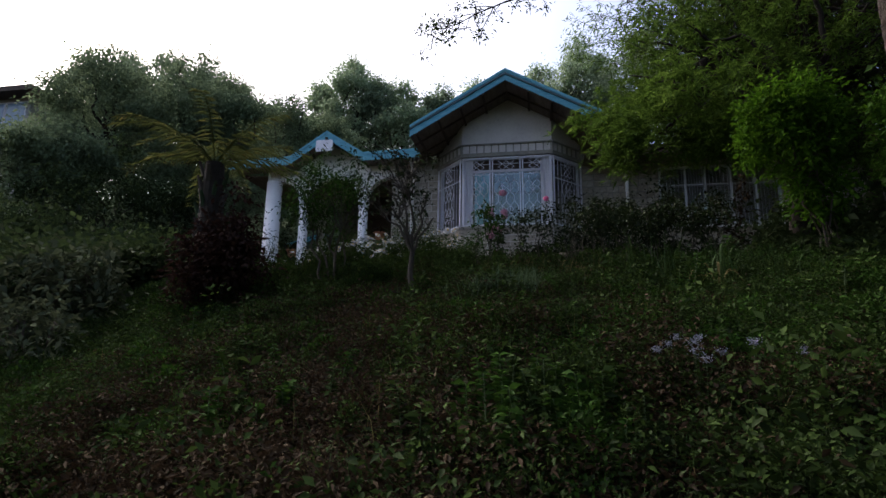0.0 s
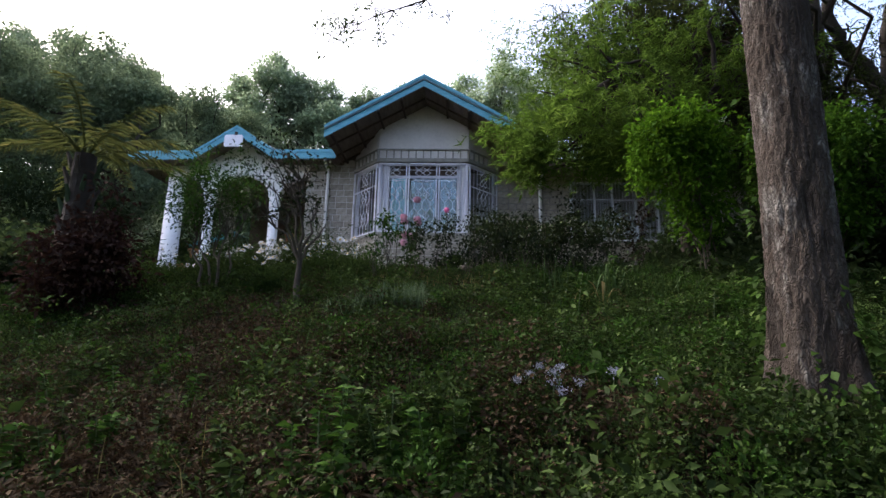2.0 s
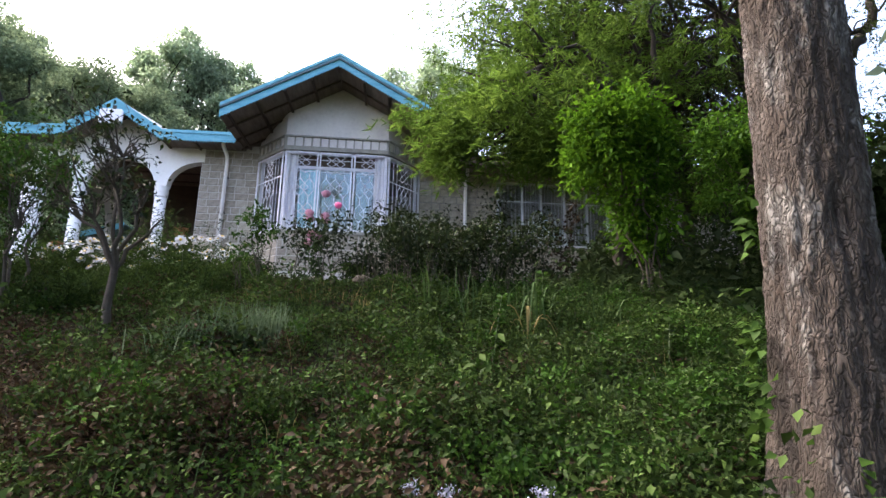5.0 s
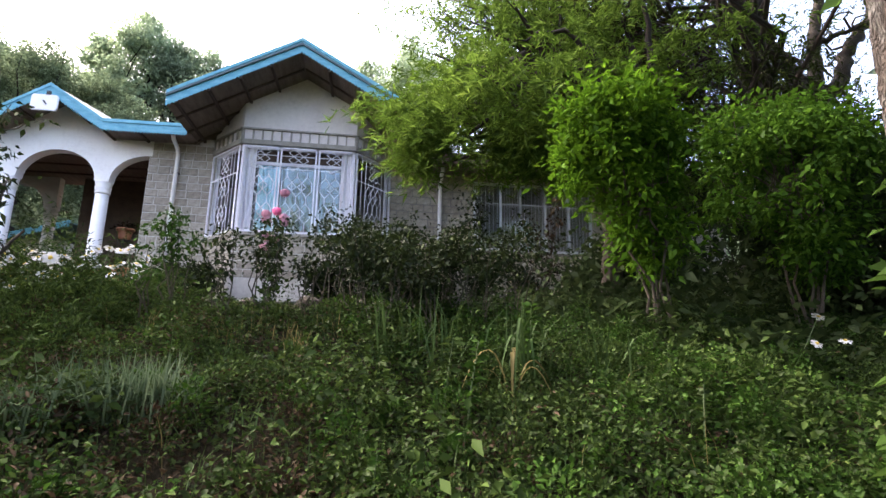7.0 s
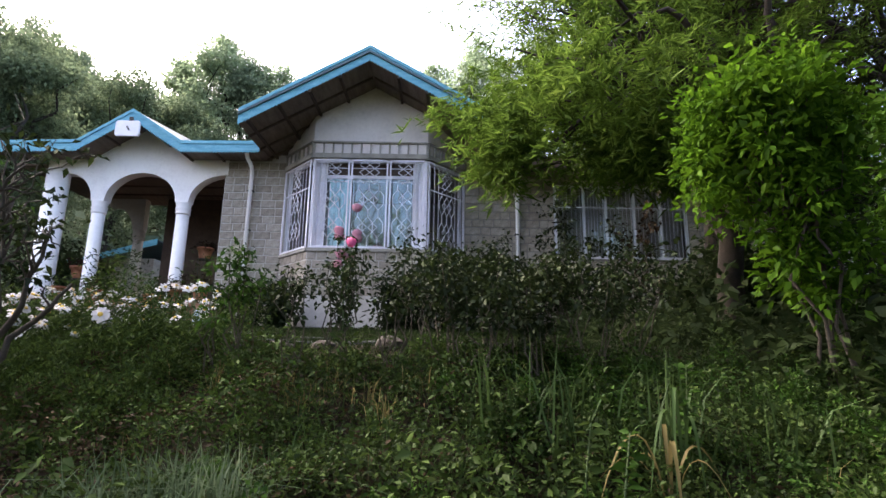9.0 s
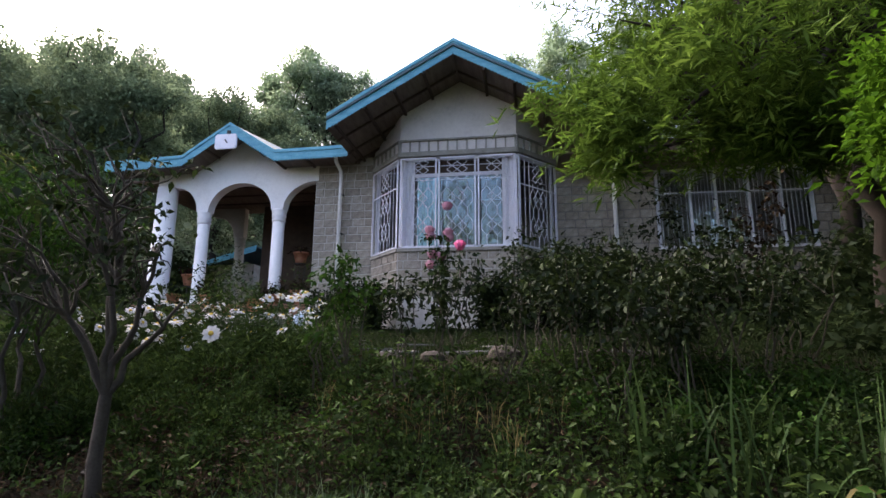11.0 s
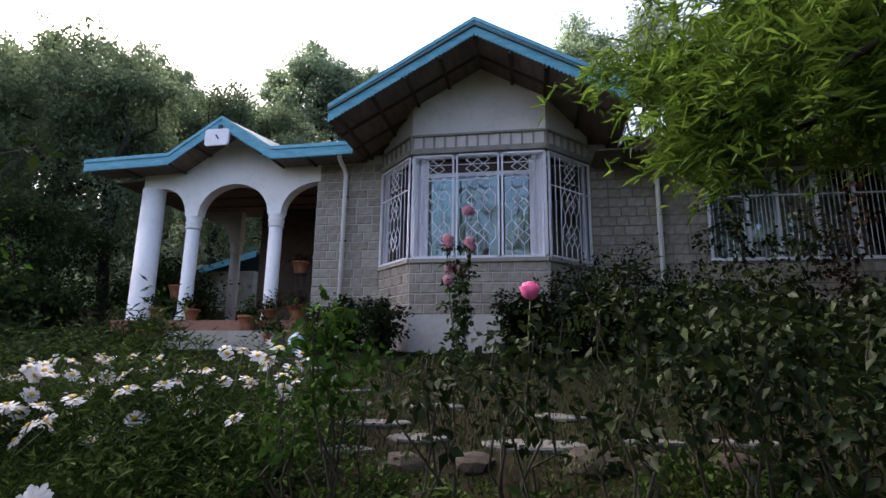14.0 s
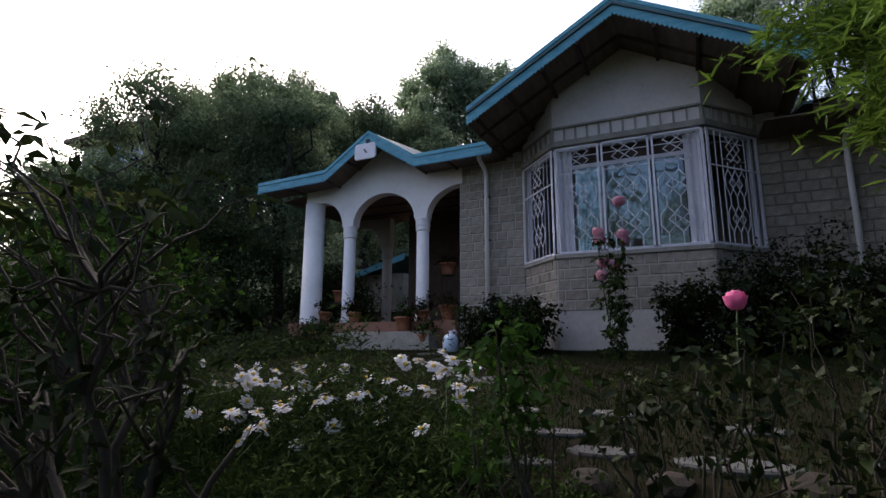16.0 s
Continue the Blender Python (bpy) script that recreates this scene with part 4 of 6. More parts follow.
# understorey left of the porch and under the trees, shade painted as dark leaves
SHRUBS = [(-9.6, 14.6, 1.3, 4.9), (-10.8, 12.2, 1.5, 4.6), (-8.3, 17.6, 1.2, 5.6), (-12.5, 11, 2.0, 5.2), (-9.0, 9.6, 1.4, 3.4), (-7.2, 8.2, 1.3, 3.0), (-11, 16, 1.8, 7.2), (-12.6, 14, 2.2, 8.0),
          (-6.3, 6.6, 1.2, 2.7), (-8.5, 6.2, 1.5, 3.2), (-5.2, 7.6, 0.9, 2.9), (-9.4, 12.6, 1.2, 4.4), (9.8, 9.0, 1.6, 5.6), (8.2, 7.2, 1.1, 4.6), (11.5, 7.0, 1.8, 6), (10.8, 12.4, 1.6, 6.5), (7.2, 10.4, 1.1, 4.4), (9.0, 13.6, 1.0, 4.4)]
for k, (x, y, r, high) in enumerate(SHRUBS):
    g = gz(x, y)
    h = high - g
    make_tree("shrub", "dense shrub with its shade put into dark green leaves", (x, y, g), (x, y, g + h * 0.4), 0.07, [((x, y, g + h * 0.52), (r, r, h * 0.48), 55)], 0.14, 90, 0.36, M_DARKLEAF, M_DARKBARK, 200 + k, 0.6, 10, "shrub", group="shrubs in the shade")

# trees across the valley, behind the camera, seen in the window glass
# right-hand ones are added out of view to shade the wing and darken panes
for k, (x, y, r, h) in enumerate([(-9, -13, 3.4, 22), (-3.5, -17, 3.0, 24), (2.5, -15, 3.4, 23), (7.5, -16, 2.6, 22), (12, -13, 3.2, 17), (18, -12, 4, 17), (-16, -12, 4, 18), (10.5, -5, 3.0, 17), (14.5, 0, 3.0, 16), (6.0, -9, 2.8, 18), (17.5, 5, 3.0, 15), (13.2, 3.8, 2.8, 14), (12.6, 7.4, 1.9, 12)]):
    g = gz(x, y)
    make_tree("valley_tree", "dark green tree out of view, for reflections and shade", (x, y, g), (x, y, g + h * 0.5), 0.25, [((x, y, g + h * 0.62), (r, r, h * 0.38), 95)], 0.38, 24, 0.7, M_HILL, M_DARKBARK, 300 + k, 0.5, 12, group="trees below the house")


# big trunk beside the path
def big_tree():
    rng = np.random.default_rng(5)
    base = (4.20, 3.08, gz(4.2, 3.08))
    ob = thing("old_tree", "old tree with rough lichen-grey bark and ivy at its foot", "tree", base)
    k, rows = 110, 260
    verts, tris = [], []
    for i in range(rows):
        t = i / (rows - 1)
        z = -0.25 + 5.6 * t
        cx = 0.01 + 0.02 * math.sin(z * 1.1)
        cy = 0.03 * math.sin(z * 1.3)
        r0 = 0.225 + 0.09 * math.exp(-max(0, z) * 2.6) - 0.004 * z
        for j in range(k):
            a = 2 * math.pi * j / k
            flare = 0.05 * math.exp(-max(0, z) * 2.5) * math.sin(5 * a + 1)
            ridge = abs(noise.noise(Vector((math.cos(a) * 6, math.sin(a) * 6, z * 3.0)))) * 0.03
            ridge += abs(noise.noise(Vector((math.cos(a) * 15, math.sin(a) * 15, z * 9)))) * 0.022
            knot = 0.035 * math.exp(-((z - 1.28) ** 2) / 0.02 - ((a - 4.45) ** 2) / 0.05)
            r = r0 + flare - ridge - knot
            verts.append((cx + r * math.cos(a), cy + r * math.sin(a), z))
    for i in range(rows - 1):
        for j in range(k):
            a, b = i * k + j, i * k + (j + 1) % k
            tris += [(a, b, b + k), (a, b + k, a + k)]
    me = tri_mesh("trunk", verts, tris, M_BARK)
    me.polygons.foreach_set("use_smooth", [True] * len(me.polygons))
    part("trunk", me, None, ob)
    # limbs and crown high overhead, out of view, widened to shade the bank
    s = Shape()
    tips = crown_points((0.9, -0.2, 7.6), (3.4, 3.0, 1.2), 110, rng)
    for p in tips[::6]:
        s.tube(bent((-0.24, 0, 5.2), p, rng, 6, 0.05), [0.13 * (1 - 0.85 * i / 6) for i in range(7)], 6, False)
    part("limb_cluster", s, M_DARKBARK, ob, smooth=True)
    part("crown", clump_leaves("crown", tips, 0.5, 110, 0.12, 0.45, rng, M_DARKLEAF), None, ob)
    # ivy: up the side that faces left, and round the foot
    P, D = [], []
    for i in range(520):
        u = rng.random()
        if u < 0.42:
            a, z = rng.normal(2.75, 0.20), abs(rng.normal()) * 0.75
        elif u < 0.78:
            a, z = rng.normal(5.1, 0.30), abs(rng.normal()) * 0.26 + 0.05
        else:
            a, z = rng.uniform(2.9, 5.6), abs(rng.normal()) * 0.16
        if math.sin(9 * z + 3 * a) < -0.2:
            continue
        r = 0.225 + 0.10 * math.exp(-z * 2.4) + rng.uniform(0.0, 0.05)
        P.append((r * math.cos(a), r * math.sin(a), z))
        D.append((math.cos(a) + rng.normal() * 0.5, math.sin(a) + rng.normal() * 0.5, rng.normal() * 0.5 - 0.3))
    L = rng.uniform(0.035, 0.078, len(P))
    part("ivy", leaves("ivy", np.array(P), np.array(D), L, L * 0.8, rng, M_IVY), None, ob, "pale green ivy")


big_tree()


# feathery tree that hangs over the bay window
def willow():
    rng = np.random.default_rng(11)
    base = np.array((6.4, 9.8, gz(6.4, 9.8)))
    ob = thing("willow_tree", "willow-like tree with drooping narrow yellow-green leaves", "tree", tuple(base))
    s = Shape()
    top = np.array((-0.1, -0.2, 2.9))
    s.tube(bent((0, 0, -0.2), top, rng, 6, 0, 0.03), [0.2, 0.18, 0.165, 0.155, 0.15, 0.14, 0.13], 10)
    tips = np.concatenate([crown_points((4.0, 8.05, 5.3), (0.98, 1.0, 0.74), 50, rng, 0.4), crown_points((6.8, 9.6, 5.4), (1.3, 1.0, 0.7), 44, rng, 0.3), crown_points((5.0, 8.9, 6.3), (1.7, 1.3, 1.0), 52, rng, 0.3), crown_points((5.4, 8.2, 5.0), (0.9, 0.7, 0.5), 30, rng, 0.3), crown_points((4.8, 8.4, 4.95), (0.8, 0.6, 0.4), 30, rng, 0.3), crown_points((5.6, 10.6, 6.3), (1.6, 0.8, 0.7), 44, rng, 0.3),
                           crown_points((3.15, 8.35, 4.9), (0.38, 0.5, 0.45), 28, rng, 0.2), crown_points((7.2, 9.0, 6.9), (2.0, 1.4, 1.2), 34, rng, 0.3), crown_points((5.2, 9.4, 7.9), (1.9, 1.2, 1.0), 58, rng, 0.3), crown_points((2.55, 8.8, 5.6), (0.25, 0.35, 0.25), 4, rng, 0.2), crown_points((3.1, 8.8, 5.6), (0.45, 0.5, 0.45), 18, rng, 0.2), crown_points((3.7, 9.1, 6.2), (0.75, 0.6, 0.5), 28, rng, 0.2)]) - base
    for p in tips[::5]:
        s.tube(bent(top, p, rng, 7, 0.08, 0.06), [0.075 * (1 - 0.9 * i / 7) for i in range(8)], 6, False)
    for p in ((-2.6, -1.2, 4.1), (-1.6, -1.0, 3.2), (1.5, -0.5, 4.6), (-0.6, 0.3, 5.2), (-3.2, -1.7, 3.2), (-2.2, -2.0, 3.9)):
        s.tube(bent(top * 0.9, p, rng, 8, 0.10, 0.05), [0.13 * (1 - 0.95 * i / 8) for i in range(9)], 8, False)
    for pts in (((6.4, 9.4, 4.6), (5.75, 8.5, 5.86), (5.42, 8.4, 6.22), (5.05, 8.35, 6.25), (4.6, 8.3, 6.05)), ((5.75, 8.5, 5.86), (5.6, 8.4, 6.5), (5.15, 8.4, 6.85), (4.4, 8.4, 6.62)), ((6.2, 9.2, 5.0), (5.4, 8.5, 5.75), (4.95, 8.3, 5.7), (4.5, 8.3, 5.9)), ((6.4, 9.4, 5.2), (6.7, 8.8, 6.6), (6.5, 8.6, 7.6), (6.9, 8.6, 8.4))):
        q = [tuple(np.array(p) - base) for p in pts]
        run = [b for i in range(len(q) - 1) for b in bent(q[i], q[i + 1], rng, 4, 0, 0.05)[:4]] + [q[-1]]
        s.tube(run, [0.085 * (1 - 0.95 * i / len(run)) for i in range(len(run))], 7, False)
    part("trunk", s, M_DARKBARK, ob, smooth=True)
    P, D, L, W = [], [], [], []
    for c in tips:
        for k in range(8):
            st = c + rng.normal(size=3) * np.array([0.13, 0.13, 0.10])
            a = rng.uniform(0, 2 * math.pi)
            out = np.array([math.cos(a), math.sin(a), 0]) * rng.uniform(0.1, 0.5)
            ln = rng.uniform(0.25, 0.6)
            for i in range(15):
                t = i / 14
                p = st + out * 1.3 * ln * t + np.array([0, 0, 0.16 * t - 0.6 * t * t]) * ln
                b = rng.uniform(0, 2 * math.pi)
                P.append(p)
                D.append((math.cos(b) * 0.6 + 1.6 * out[0], math.sin(b) * 0.6 + 1.6 * out[1], rng.uniform(-0.6, 0.55)))
                l = rng.uniform(0.09, 0.17) * (1.3 if i > 11 else 1)
                L.append(l)
                W.append(l * rng.uniform(0.13, 0.20))
    # thin feathery sprays against the sky
    s = Shape()
    for c in crown_points((3.6, 9.2, 7.7), (1.3, 0.8, 0.85), 75, rng, 0.2) - base:
        run = bent(c - np.array([-0.5, 0, 0.25]), c + np.array([-0.15, 0, 0.1]), rng, 5, -0.1, 0.08)
        s.tube(run, [0.007, 0.006, 0.005, 0.004, 0.003, 0.002], 4, False)
        for q in run:
            for k in range(5):
                b = rng.uniform(0, 2 * math.pi)
                P.append(np.asarray(q) + rng.normal(size=3) * 0.05)
                D.append((math.cos(b) * 0.6 - 0.4, math.sin(b) * 0.6, rng.uniform(-0.8, 0.3)))
                L.append(rng.uniform(0.08, 0.14))
                W.append(L[-1] * 0.2)
    part("twig_spray", s, M_DARKBARK, ob)
    part("crown", leaves("crown", np.array(P), np.array(D), np.array(L), np.array(W), rng, M_WILLOW), None, ob)


willow()

# dark tall tree behind the willow
DARK_TREES = [
    (8.8, 8.8, 7.0, 0.13, [((8.2, 8.6, 6.2), (1.4, 1.2, 0.8), 40), ((8.6, 8.2, 5.2), (1.4, 1.0, 1.0), 50), ((6.4, 7.6, 8.4), (1.7, 2.0, 0.7), 46)]),
    (9.5, 13.0, 8.0, 0.18, [((9.6, 12.4, 8.6), (1.8, 1.2, 1.3), 70), ((10.2, 12.2, 6.4), (1.4, 1.0, 1.2), 60)]),
    (7.6, 4.4, 6.4, 0.14, [((7.0, 4.6, 7.4), (1.9, 2.0, 0.9), 60), ((9.4, 5.6, 5.6), (1.2, 1.2, 1.0), 40)]),
    # crowns above z 10 are added high overhead to block light from the wing
    (9.8, 10.0, 9.6, 0.15, [((5.6, 10.9, 7.3), (1.4, 0.6, 0.9), 80), ((7.2, 9.8, 10.9), (3.4, 3.0, 0.8), 190), ((8.5, 6.0, 10.4), (2.5, 2.0, 0.8), 70), ((6.6, 11.6, 8.6), (2.2, 1.0, 0.9), 90), ((4.9, 11.0, 9.4), (1.2, 0.8, 0.8), 40), ((7.3, 11.2, 8.8), (2.0, 0.8, 1.4), 190), ((9.7, 11.2, 8.0), (1.2, 0.8, 1.5), 100), ((9.0, 12.6, 6.4), (1.6, 0.8, 1.2), 80), ((11.0, 11.7, 7.4), (1.1, 0.7, 2.0), 130), ((7.4, 10.4, 9.6), (2.2, 0.8, 0.7), 110), ((7.8, 11.8, 10.4), (3.2, 2.2, 0.8), 220)]),
]
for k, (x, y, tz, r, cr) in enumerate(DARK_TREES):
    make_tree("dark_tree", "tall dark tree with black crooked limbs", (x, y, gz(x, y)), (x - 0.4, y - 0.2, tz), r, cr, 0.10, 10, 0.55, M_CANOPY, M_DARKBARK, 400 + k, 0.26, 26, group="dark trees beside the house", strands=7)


make_tree("russet_tree", "tall tree with dull russet-brown drooping needles", (8.2, 13.6, gz(8.2, 13.6)), (8.0, 13.4, 9.0), 0.2, [((7.4, 13.0, 9.6), (2.0, 1.1, 1.7), 120), ((9.2, 12.2, 8.7), (1.2, 1.0, 1.1), 60), ((7.4, 10.9, 7.9), (1.3, 0.7, 0.7), 60)],
          0.13, 90, 0.42, M_RUSSET, M_DARKBARK, 460, 0.3, 20, droop=0.9)


# bright clipped shrubs
def bright_shrub(x, y, zc, rx, rz, seed, label, mat, lean=0.0):
    rng = np.random.default_rng(seed)
    g = gz(x, y)
    ob = thing("bright_shrub", label, "shrub", (x, y, g), "bright shrubs")
    tips = crown_points((lean, 0, zc - g), (rx, rx * 0.9, rz), 80, rng, 0.5)
    tips = np.concatenate([tips, crown_points((lean - 0.2 * rx, -0.1, zc - g + 0.45 * rz), (rx * 0.8, rx * 0.7, rz * 0.55), 36, rng, 0.5)])
    tips = np.concatenate([tips, crown_points((lean * 0.6, -0.02, (zc - g) * 0.52), (rx * 0.62, rx * 0.5, rz * 0.5), 20, rng, 0.3)])
    s = Shape()
    for k in range(5):
        a = k * 1.3
        s.tube(bent((0.05 * math.cos(a), 0.05 * math.sin(a), -0.1), (lean + 0.3 * rx * math.cos(a), 0.3 * rx * math.sin(a), zc - g), rng, 6, 0, 0.03), [0.022, 0.018, 0.012, 0.011, 0.01, 0.008, 0.006], 7, False)
    for p in tips[::4]:
        s.tube(bent((lean * 0.6, 0, (zc - g) * 0.6), p, rng, 4), [0.014, 0.011, 0.008, 0.006, 0.004], 5, False)
    part("branchwork", s, M_TWIG, ob, smooth=True)
    part("crown", clump_leaves("crown", tips, 0.13, 80, 0.078, 0.5, rng, mat, 0.15), None, ob)


bright_shrub(5.12, 6.25, 4.12, 0.60, 0.62, 31, "bright yellow-green bushy shrub on several pale stems", M_BRIGHT, -0.26)
bright_shrub(6.75, 6.5, 4.12, 0.85, 0.72, 32, "deep green bushy shrub beside the brighter one", M_BRIGHT2)


# small forked tree and leafy bush on the bank
def bank_tree(name, label, base, stems, crown, n_tip, per, leaf, seed, mat, spread, r=0.035, fork=None):
    rng = np.random.default_rng(seed)
    x, y = base
    g = gz(x, y)
    ob = thing(name, label, "tree" if "tree" in name else "shrub", (x, y, g))
    tips = crown_points(np.array(crown[0]) - np.array([x, y, g]), crown[1], n_tip, rng, 0.35)
    s = Shape()
    heads = []
    if fork:
        s.tube(bent((0, 0, -0.1), fork, rng, 6, 0, 0.015), [r * (1.15 - 0.05 * i) for i in range(7)], 10, False)
    for h in stems:
        p = bent(fork or (0.05 * rng.normal(), 0.05 * rng.normal(), -0.1), h, rng, 6, 0, 0.035)
        s.tube(p, [r * (0.62 if fork else 1) * (1 - 0.6 * i / 6) for i in range(7)], 8, False)
        heads.append((p[4], p[6]))
    for i, p in enumerate(tips):
        a = min(heads, key=lambda q: np.linalg.norm(np.asarray(q[1]) - p))
        s.tube(bent(a[i % 2], p, rng, 5, 0.04, 0.07), [r * 0.24 * (1 - 0.75 * k / 5) for k in range(6)], 5, False)
    part("branchwork", s, M_TWIG, ob, smooth=True)
    part("crown", clump_leaves("crown", tips, spread, per, leaf, 0.5, rng, mat, 0.2), None, ob)


bank_tree("small_tree", "slender forked young tree with thin bare twigs", (0.09, 5.44), [(-0.44, 0.0, 1.12), (0.16, 0.05, 1.25), (0.0, -0.1, 1.45), (-0.2, 0.2, 1.4), (-0.15, -0.25, 1.1), (0.22, 0.22, 1.0)],
          ((-0.15, 5.44, 3.45), (0.62, 0.5, 0.62)), 90, 8, 0.06, 41, M_ROSELEAF, 0.055, 0.034, (0.01, 0, 0.52))
bank_tree("leafy_bush", "many-stemmed bush with small green leaves", (-1.18, 6.1), [(-0.35, 0, 1.0), (0.25, 0.1, 1.0), (0.05, -0.2, 1.1), (-0.1, 0.25, 1.0), (-0.5, 0.1, 1.2)],
          ((-1.32, 6.12, 3.5), (0.68, 0.5, 0.6)), 110, 42, 0.048, 42, M_WEED2, 0.13, 0.02)


# palm with a dark shrub at its foot
def palm():
    rng = np.random.default_rng(51)
    x, y = -3.15, 6.1
    g = gz(x, y)
    ob = thing("palm_tree", "short palm with shaggy trunk and arching yellowing fronds", "palm", (x, y, g))
    s = Shape()
    s.tube([(0, 0, -0.1), (0, 0, 0.7), (0.02, 0, 1.5), (0, 0, 2.15)], [0.19, 0.16, 0.17, 0.13], 14)
    part("trunk", s, M_DARKBARK, ob)
    for k in range(26):
        a = k * 2.4
        z = 0.7 + 0.05 * k
        part("leaf_base", Shape().tube([(0.13 * math.cos(a), 0.13 * math.sin(a), z), (0.22 * math.cos(a), 0.22 * math.sin(a), z + 0.22)], [0.045, 0.02], 5), M_PALE if k % 3 == 0 else M_TWIG, ob)
    for k in range(15):
        a = k * 2.399
        up = 0.45 + 1.0 * (k / 15)
        ln = rng.uniform(1.45, 2.05)
        rach, P, D, L = [], [], [], []
        side = np.array([-math.sin(a), math.cos(a), 0])
        for i in range(26):
            t = i / 25
            p = np.array([math.cos(a) * ln * t * 0.85, math.sin(a) * ln * t * 0.85, 2.1 + up * ln * t * 0.8 - ln * 0.62 * t * t])
            rach.append(p)
            if i > 3:
                for sg in (-1, 1):
                    P.append(p)
                    D.append(side * sg + np.array([math.cos(a), math.sin(a), 0]) * 0.9 + np.array([0, 0, rng.uniform(-0.6, 0.1)]))
                    L.append(0.36 * (1 - 0.55 * t) * rng.uniform(0.85, 1.1))
        rs = Shape().tube(rach[::3], [0.014 * (1 - 0.8 * j / 9) for j in range(len(rach[::3]))], 5, False)
        fr = part("frond", rs, M_PALM, ob)
        L = np.array(L)
        part("frond_blade", leaves("frond_blade", np.array(P), np.array(D), L, L * 0.07, rng, M_PALM, 0.3, 0.2), None, fr)


palm()
bank_tree("burgundy_shrub", "dark burgundy-leaved shrub crowding the palm trunk", (-2.65, 5.85), [(-0.2, 0, 0.8), (0.2, 0.1, 0.8), (0.05, -0.15, 0.9)], ((-2.7, 5.85, 2.35), (0.55, 0.5, 0.95)), 90, 70, 0.085, 52, M_BURG, 0.16, 0.025)
bank_tree("broad_leaf_shrub", "shrub with broad round dull-green leaves", (-4.9, 5.6), [(-0.2, 0, 0.8), (0.2, 0.1, 0.8), (0.05, -0.15, 0.9)], ((-4.9, 5.6, 1.95), (0.95, 0.6, 0.8)), 70, 30, 0.13, 53, M_DULL, 0.25, 0.025)
bank_tree("broad_leaf_shrub", "shrub with broad round dull-green leaves", (-3.9, 4.3), [(-0.2, 0, 0.5), (0.2, 0.1, 0.5), (0.05, -0.15, 0.5)], ((-3.9, 4.3, 1.35), (0.7, 0.5, 0.45)), 40, 30, 0.10, 54, M_DULL, 0.2, 0.02)


# branch that hangs in against the sky
def hanging_branch():
    rng = np.random.default_rng(61)
    ob = thing("hanging_branch", "thin sparse-leaved branch hanging from overhead", "branch", (1.5, 4.9, 5.5))
    s = Shape()
    main = bent((2.6, -0.9, 1.0), (0.0, 0.0, -0.05), rng, 6, -0.04, 0.01) + bent((-0.2, 0.02, -0.12), (-1.1, 0.05, -0.46), rng, 5, 0.03, 0.03)[1:]
    s.tube(main, [0.022 * (1 - 0.08 * i) for i in range(len(main))], 6, False)
    tips = []
    for k in range(6, len(main)):
        for j in range(4):
            p = np.asarray(main[k]) + rng.normal(size=3) * np.array([0.16, 0.16, 0.12]) + np.array([-0.08, 0, -0.06])
            s.tube(bent(main[k], p, rng, 4), [0.008, 0.007, 0.006, 0.005, 0.004], 4, False)
            tips.append(p)
    part("branchwork", s, M_DARKBARK, ob)
    part("leaves", clump_leaves("leaves", tips, 0.07, 22, 0.055, 0.4, rng, M_DARKLEAF), None, ob)


hanging_branch()


# forked black trunks against the sky
def crooked_tree():
    rng = np.random.default_rng(77)
    base = np.array((11.9, 10.9, gz(11.9, 10.9)))
    ob = thing("crooked_tree", "bare-limbed tree with thick black forked trunks", "tree", tuple(base), "dark trees beside the house")
    s = Shape()
    for pts, r in ((((11.9, 10.9, 2.8), (11.7, 10.9, 6.0), (11.3, 10.8, 7.6), (10.75, 10.8, 8.5), (10.45, 10.8, 9.2), (10.4, 10.8, 10.6)), 0.24), (((11.4, 10.8, 7.4), (11.6, 10.8, 8.4), (11.65, 10.8, 9.1), (12.0, 10.8, 10.2), (12.1, 10.8, 11.4)), 0.17),
                   (((11.5, 10.8, 7.3), (12.1, 10.7, 8.1), (12.4, 10.7, 8.9), (13.0, 10.7, 9.6), (13.2, 10.7, 10.8)), 0.18), (((11.62, 10.8, 8.9), (12.1, 10.7, 9.1), (12.6, 10.6, 9.3)), 0.08), (((10.6, 10.8, 8.9), (10.0, 10.6, 9.2), (9.4, 10.5, 9.9)), 0.07), (((11.9, 10.8, 9.9), (11.4, 10.7, 10.3), (11.0, 10.6, 11.0)), 0.06)):
        q = [tuple(np.array(p) - base) for p in pts]
        run = [b for i in range(len(q) - 1) for b in bent(q[i], q[i + 1], rng, 5, 0, 0.05)[:5]] + [q[-1]]
        s.tube(run, [r * (1 - 0.6 * i / len(run)) for i in range(len(run))], 9, False)
        for i in range(4, len(run), 3):
            t = np.array(run[i]) + rng.normal(size=3) * np.array([0.7, 0.4, 0.5]) + np.array([0, 0, 0.3])
            s.tube(bent(run[i], t, rng, 6, 0.05, 0.09), [0.035 * (1 - 0.8 * j / 6) for j in range(7)], 5, False)
    part("trunk", s, M_DARKBARK, ob, smooth=True)
    tips = np.concatenate([crown_points((0.2, -0.2, 6.6), (2.2, 1.0, 1.9), 60, rng, 0.3), crown_points((0.6, -0.2, 3.6), (1.8, 1.0, 1.5), 90, rng, 0.3)])
    part("crown", spray_leaves("crown", tips, 6, 9, 0.5, 0.09, 0.3, rng, M_CANOPY, 0.5, 0.2), None, ob)


crooked_tree()


